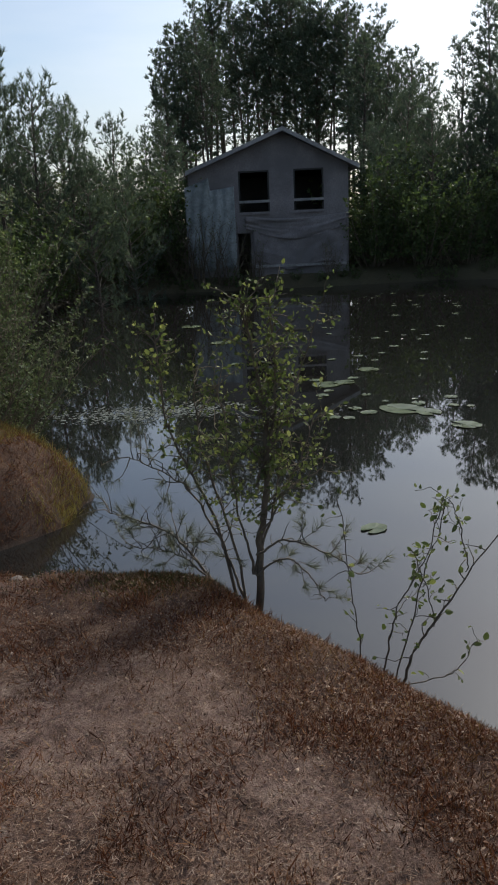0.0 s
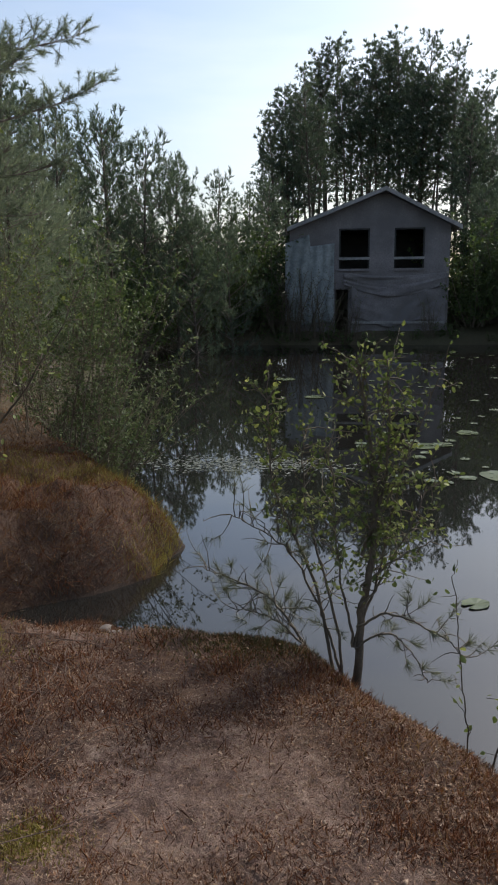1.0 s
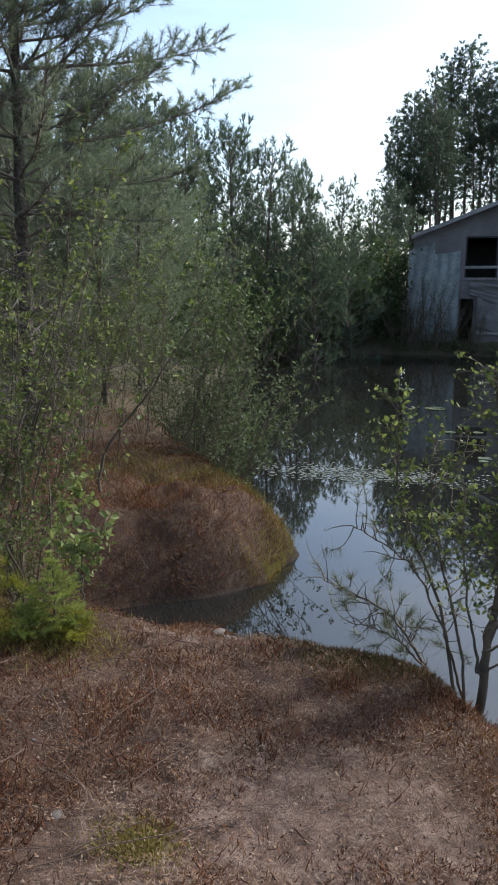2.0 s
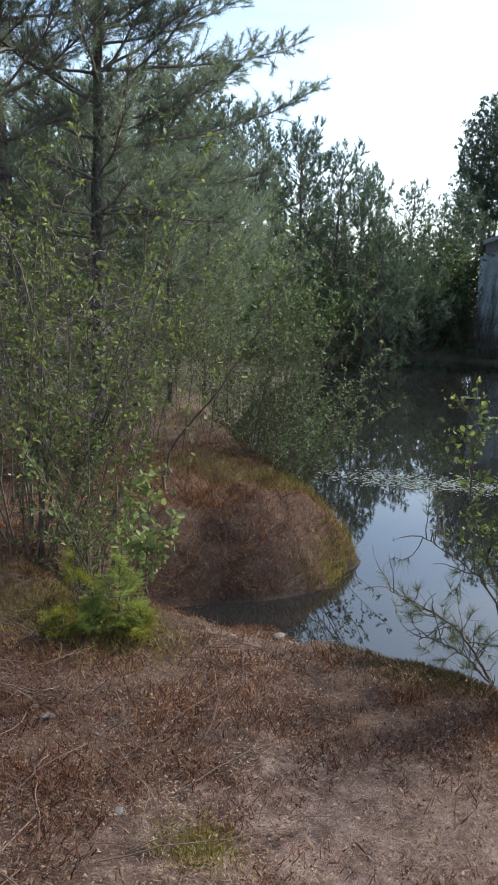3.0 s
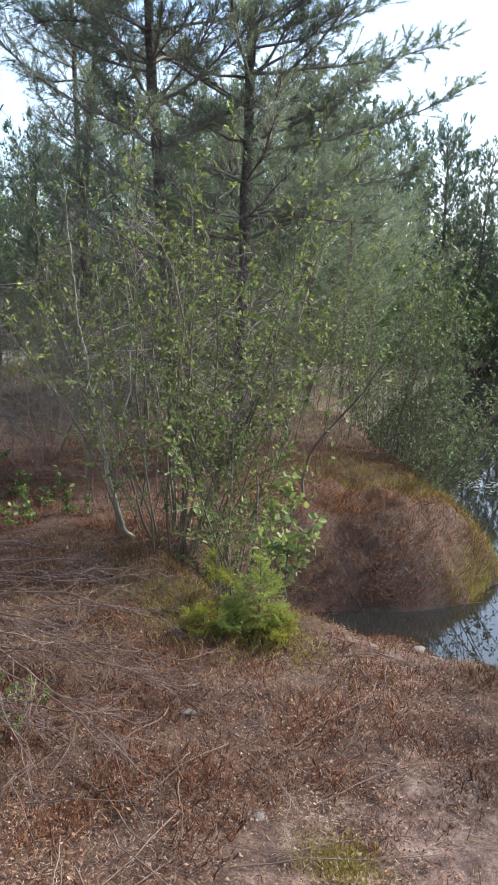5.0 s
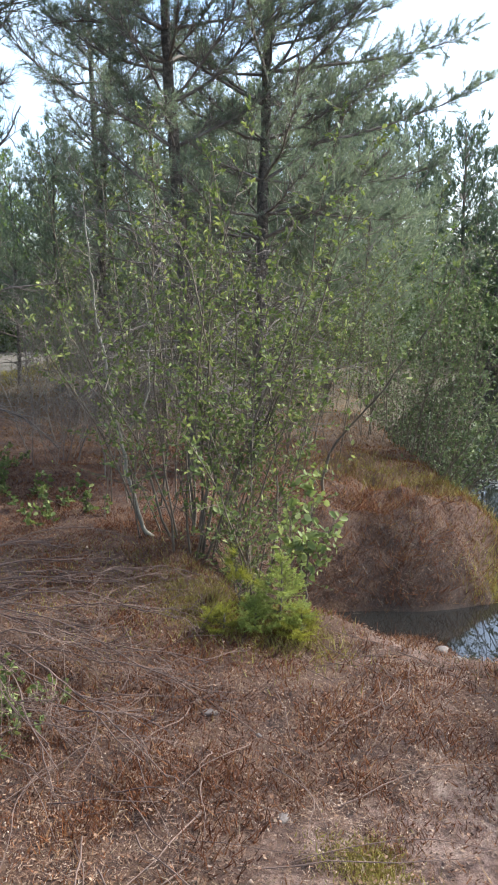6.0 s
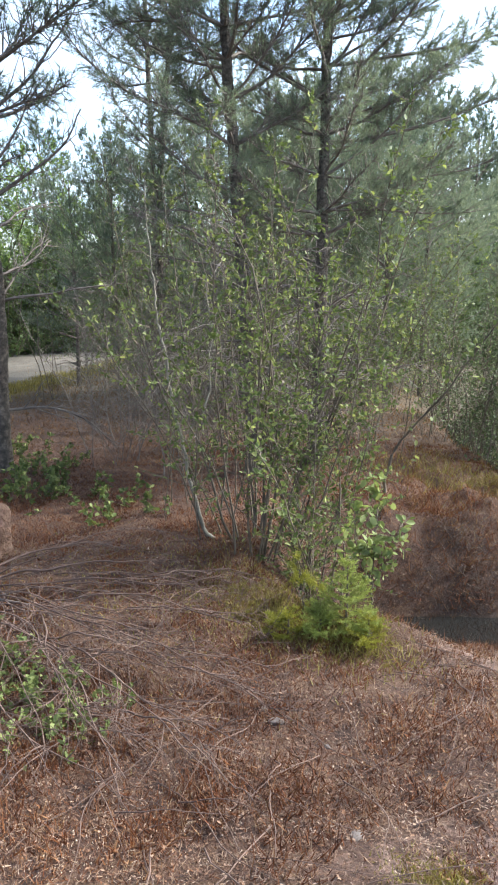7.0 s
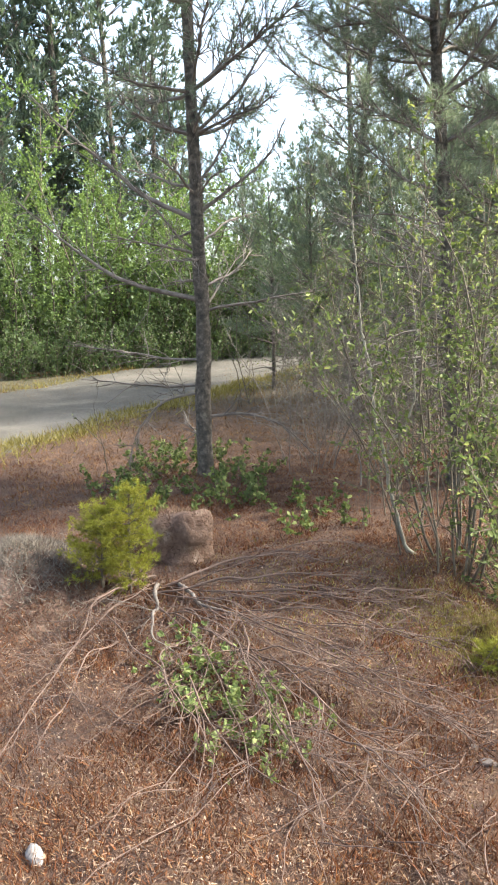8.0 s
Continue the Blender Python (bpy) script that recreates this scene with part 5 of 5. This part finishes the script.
def cover(name, n, material, length, width, label, seed, want, lean=0.5, rmax=9.0, lift=0.0, flat=False, rmin=1.0, a0=-82, a1=32):
    rng = np.random.default_rng(seed)
    x, y = scatter(n, rng, rmin, rmax, a0, a1)
    keep = rng.uniform(0, 1, len(x)) < want(x, y)
    x, y = x[keep], y[keep]
    z = height(x, y) - 0.005 + lift * rng.uniform(0, 1, len(x))
    pos = np.stack([x, y, z], 1)
    up = np.full(len(x), 0.08) if flat else np.ones(len(x))
    way = unit(np.stack([rng.normal(0, lean, len(x)), rng.normal(0, lean, len(x)), up], 1))
    return tagged(part(name, spikes(pos, way, 1, length, width, rng, 0.05 if flat else 0.15, flat), material), label, "ground cover", kind="stuff")


patch = lambda x, y, c, s: np.clip(0.5 + 0.9 * value_noise(x, y, c, s), 0, 1)
lip = lambda x, y: np.exp(-((shore(x, y) - 0.3) / 0.3) ** 2)
cover("heath", 520000, M_HEATH, 0.034, 0.0042, "red-brown heath stalks covering the peat", 301, lambda x, y: np.clip(1.05 - 2.6 * bareness(x, y) + 1.1 * value_noise(x, y, 0.2, 47), 0.06, 1) * (0.3 + 0.7 * patch(x, y, 0.35, 41)), 0.9, 8.0)
cover("heath", 200000, M_RUST, 0.038, 0.004, "longer red-brown heath along the bank and mound", 305, lambda x, y: np.clip(lip(x, y) * np.clip(1 - 2 * hill(x, y, -1.4, 3.6, 0.5, 0.5, 0.5), 0, 1) + hill(x, y, -2.2, 5.6, 1.1, 1.0, 1.0), 0, 1), 0.9, 7.5)
cover("heath", 130000, M_RUST, 0.12, 0.004, "tall loose heath on the mound", 309, lambda x, y: hill(x, y, -2.2, 5.9, 0.9, 0.8, 0.9) * patch(x, y, 0.3, 46), 0.8, 7.5)
cover("heath", 90000, M_HEATH, 0.055, 0.0065, "red-brown heath round the standing place", 315, lambda x, y: 0.35 + 0.65 * patch(x, y, 0.4, 51), 0.9, 7.0, rmin=0.2, a0=30, a1=280)
cover("heath", 9000, M_HEATH, 0.045, 0.005, "red-brown heath round the standing place", 316, lambda x, y: 0.35 + 0.65 * patch(x, y, 0.4, 51), 0.9, 1.0, rmin=0.2)
front = lambda x, y: np.exp(-((x + 2.1) / 0.85) ** 2 - ((y - 5.1) / 0.55) ** 2)
cover("heath", 150000, M_HEATH, 0.15, 0.005, "dark ragged heath hanging over the mound's front", 312, lambda x, y: front(x, y) * patch(x, y, 0.22, 48) ** 1.5, 1.0, 7.5)
cover("withered_grass", 90000, M_WITHERED, 0.11, 0.0035, "grey withered stalks on the mound's front", 313, lambda x, y: front(x, y) * patch(x, y, 0.16, 49) ** 2, 1.2, 7.5)
cover("heath", 150000, M_HEATH, 0.065, 0.0045, "taller clumps of red-brown heath", 314, lambda x, y: np.clip(patch(x, y, 0.2, 50) - 0.45, 0, 1) * 1.6 * np.clip(1.1 - 1.9 * bareness(x, y), 0, 1), 0.8, 6.0)
cover("dry_grass", 120000, M_STRAW, 0.05, 0.0026, "dry straw-coloured grass blades", 302, lambda x, y: (0.08 + 0.6 * patch(x, y, 0.45, 42) ** 2) * np.clip(1 - 0.9 * bareness(x, y), 0.45, 1), 1.6)
cover("heath", 200000, M_RUST, 0.075, 0.0065, "low heath towards the road", 307, lambda x, y: np.clip((np.hypot(x, y) - 6) / 3, 0, 1) * (0.2 + 0.8 * patch(x, y, 1.2, 44)), 0.9, 19.0)
cover("needle_litter", 180000, M_LITTER, 0.03, 0.0019, "fallen needles and straw matted on the peat", 306, lambda x, y: 0.3 + 0.7 * patch(x, y, 0.25, 43), 1.0, 5.5, 0.015, True)
cover("straw_litter", 170000, M_CHAFF, 0.024, 0.0021, "short pale straw and chaff strewn on the peat", 317, lambda x, y: (0.2 + 0.8 * patch(x, y, 0.3, 52)) * np.clip(0.45 + bareness(x, y), 0, 1), 1.0, 5.0, 0.02, True)
rng = np.random.default_rng(308)
k = rng.integers(0, len(line) - 1, 16000)
side = np.where(rng.uniform(0, 1, 16000) < 0.8, -1, 1) * (1.85 + np.abs(rng.normal(0, 0.35, 16000)) - 0.2)
q = line[k] + (line[k + 1] - line[k]) * rng.uniform(0, 1, (16000, 1)) + nor[k] * side[:, None]
way = unit(np.stack([rng.normal(0, 0.5, 16000), rng.normal(0, 0.5, 16000), np.ones(16000)], 1))
tagged(part("verge_grass", spikes(np.stack([q[:, 0], q[:, 1], height(q[:, 0], q[:, 1]) + 0.01], 1), way, 1, 0.13, 0.01, rng, 0.2), M_MOSS), "yellow-green grass along the road's verges", "ground cover", kind="stuff")
rng = np.random.default_rng(303)
bits = []
for cx, cy, rx, ry, n, ln in ((-2.1, 3.02, 0.28, 0.12, 900, 0.06), (-1.93, 3.08, 0.13, 0.08, 700, 0.08), (-2.38, 3.2, 0.2, 0.14, 3000, 0.045), (-1.03, 1.9, 0.07, 0.055, 1700, 0.03), (-2.6, 3.35, 0.4, 0.24, 1300, 0.05), (-3.0, 2.9, 0.55, 0.45, 1500, 0.045), (-1.4, 5.55, 0.12, 0.3, 1600, 0.12), (-2.3, 6.2, 0.5, 0.25, 1800, 0.12)):
    x, y = cx + rng.normal(0, rx, n), cy + rng.normal(0, ry, n)
    ok = shore(x, y) > 0.01
    x, y = x[ok], y[ok]
    way = unit(np.stack([rng.normal(0, 0.6, len(x)), rng.normal(0, 0.6, len(x)), np.ones(len(x))], 1))
    bits.append(spikes(np.stack([x, y, height(x, y) - 0.005], 1), way, 1, ln, 0.005, rng, 0.15))
tagged(part("moss", join(bits), M_MOSS), "yellow-green moss and grass tufts", "ground cover", kind="stuff")
x, y = -4.5 + rng.normal(0, 0.27, 9000), 1.9 + rng.normal(0, 0.25, 9000)
way = unit(np.stack([rng.normal(0, 1.2, 9000), rng.normal(0, 1.2, 9000), np.ones(9000)], 1))
tagged(part("withered_grass", spikes(np.stack([x, y, height(x, y)], 1), way, 1, 0.065, 0.004, rng, 0.15), M_WITHERED), "grey withered grass tangled over a hump", "ground cover", kind="stuff")
rng = np.random.default_rng(311)
x, y = scatter(15000, rng, 1.2, 4.5)
n = len(x)
size = rng.uniform(0.002, 0.0055, (n, 1, 1)) * (1 + (rng.uniform(0, 1, (n, 1, 1)) < 0.04))
shape = np.array([(1, 0, -0.3), (-0.5, 0.87, -0.3), (-0.5, -0.87, -0.3), (0, 0, 0.9)])[None] + rng.normal(0, 0.3, (n, 4, 3))
v = np.stack([x, y, height(x, y) + 0.002], 1)[:, None] + shape * size
i = np.arange(n)[:, None] * 4
tagged(part("peat_crumbs", (v.reshape(-1, 3), np.concatenate([i + np.array([t]) for t in ([0, 1, 3], [1, 2, 3], [2, 0, 3], [0, 2, 1])])), M_CRUMB), "crumbs of dry peat and grit", "ground cover", kind="stuff")
x, y = -0.32 + rng.normal(0, 0.32, 5000), 3.28 + rng.normal(0, 0.1, 5000)
ok = shore(x, y) > 0.02
x, y = x[ok], y[ok]
way = unit(np.stack([rng.normal(0, 0.7, len(x)), rng.normal(0, 0.7, len(x)), np.ones(len(x))], 1))
tagged(part("dark_moss", spikes(np.stack([x, y, height(x, y)], 1), way, 1, 0.03, 0.004, rng, 0.15), M_DARKMOSS), "dark green moss on the lip of the bank", "ground cover", kind="stuff")
rng = np.random.default_rng(304)
x, y = scatter(9000, rng)
pos = np.stack([x, y, height(x, y) + rng.uniform(0.0, 0.025, len(x))], 1)
way = unit(np.stack([rng.normal(0, 1, len(x)), rng.normal(0, 1, len(x)), rng.normal(0, 0.25, len(x))], 1))
tagged(part("leaf_litter", leaves(pos, way, 0.014, rng, 0.3, 0.8, 0.6), M_LITTER), "fallen leaves and bark crumbs on the peat", "leaf litter", kind="stuff")
x, y = scatter(5500, rng, 1.2, 6.5)
pos = np.stack([x, y, height(x, y) + rng.uniform(0.01, 0.03, len(x))], 1)
way = unit(np.stack([rng.normal(0, 1, len(x)), rng.normal(0, 1, len(x)), rng.normal(0, 0.3, len(x))], 1))
tagged(part("leaf_litter", round_leaves(pos, way, 0.012, rng, 0.3, 0.8, 0.55), M_LITTER), "dry brown leaves strewn over the heath", "leaf litter", kind="stuff")
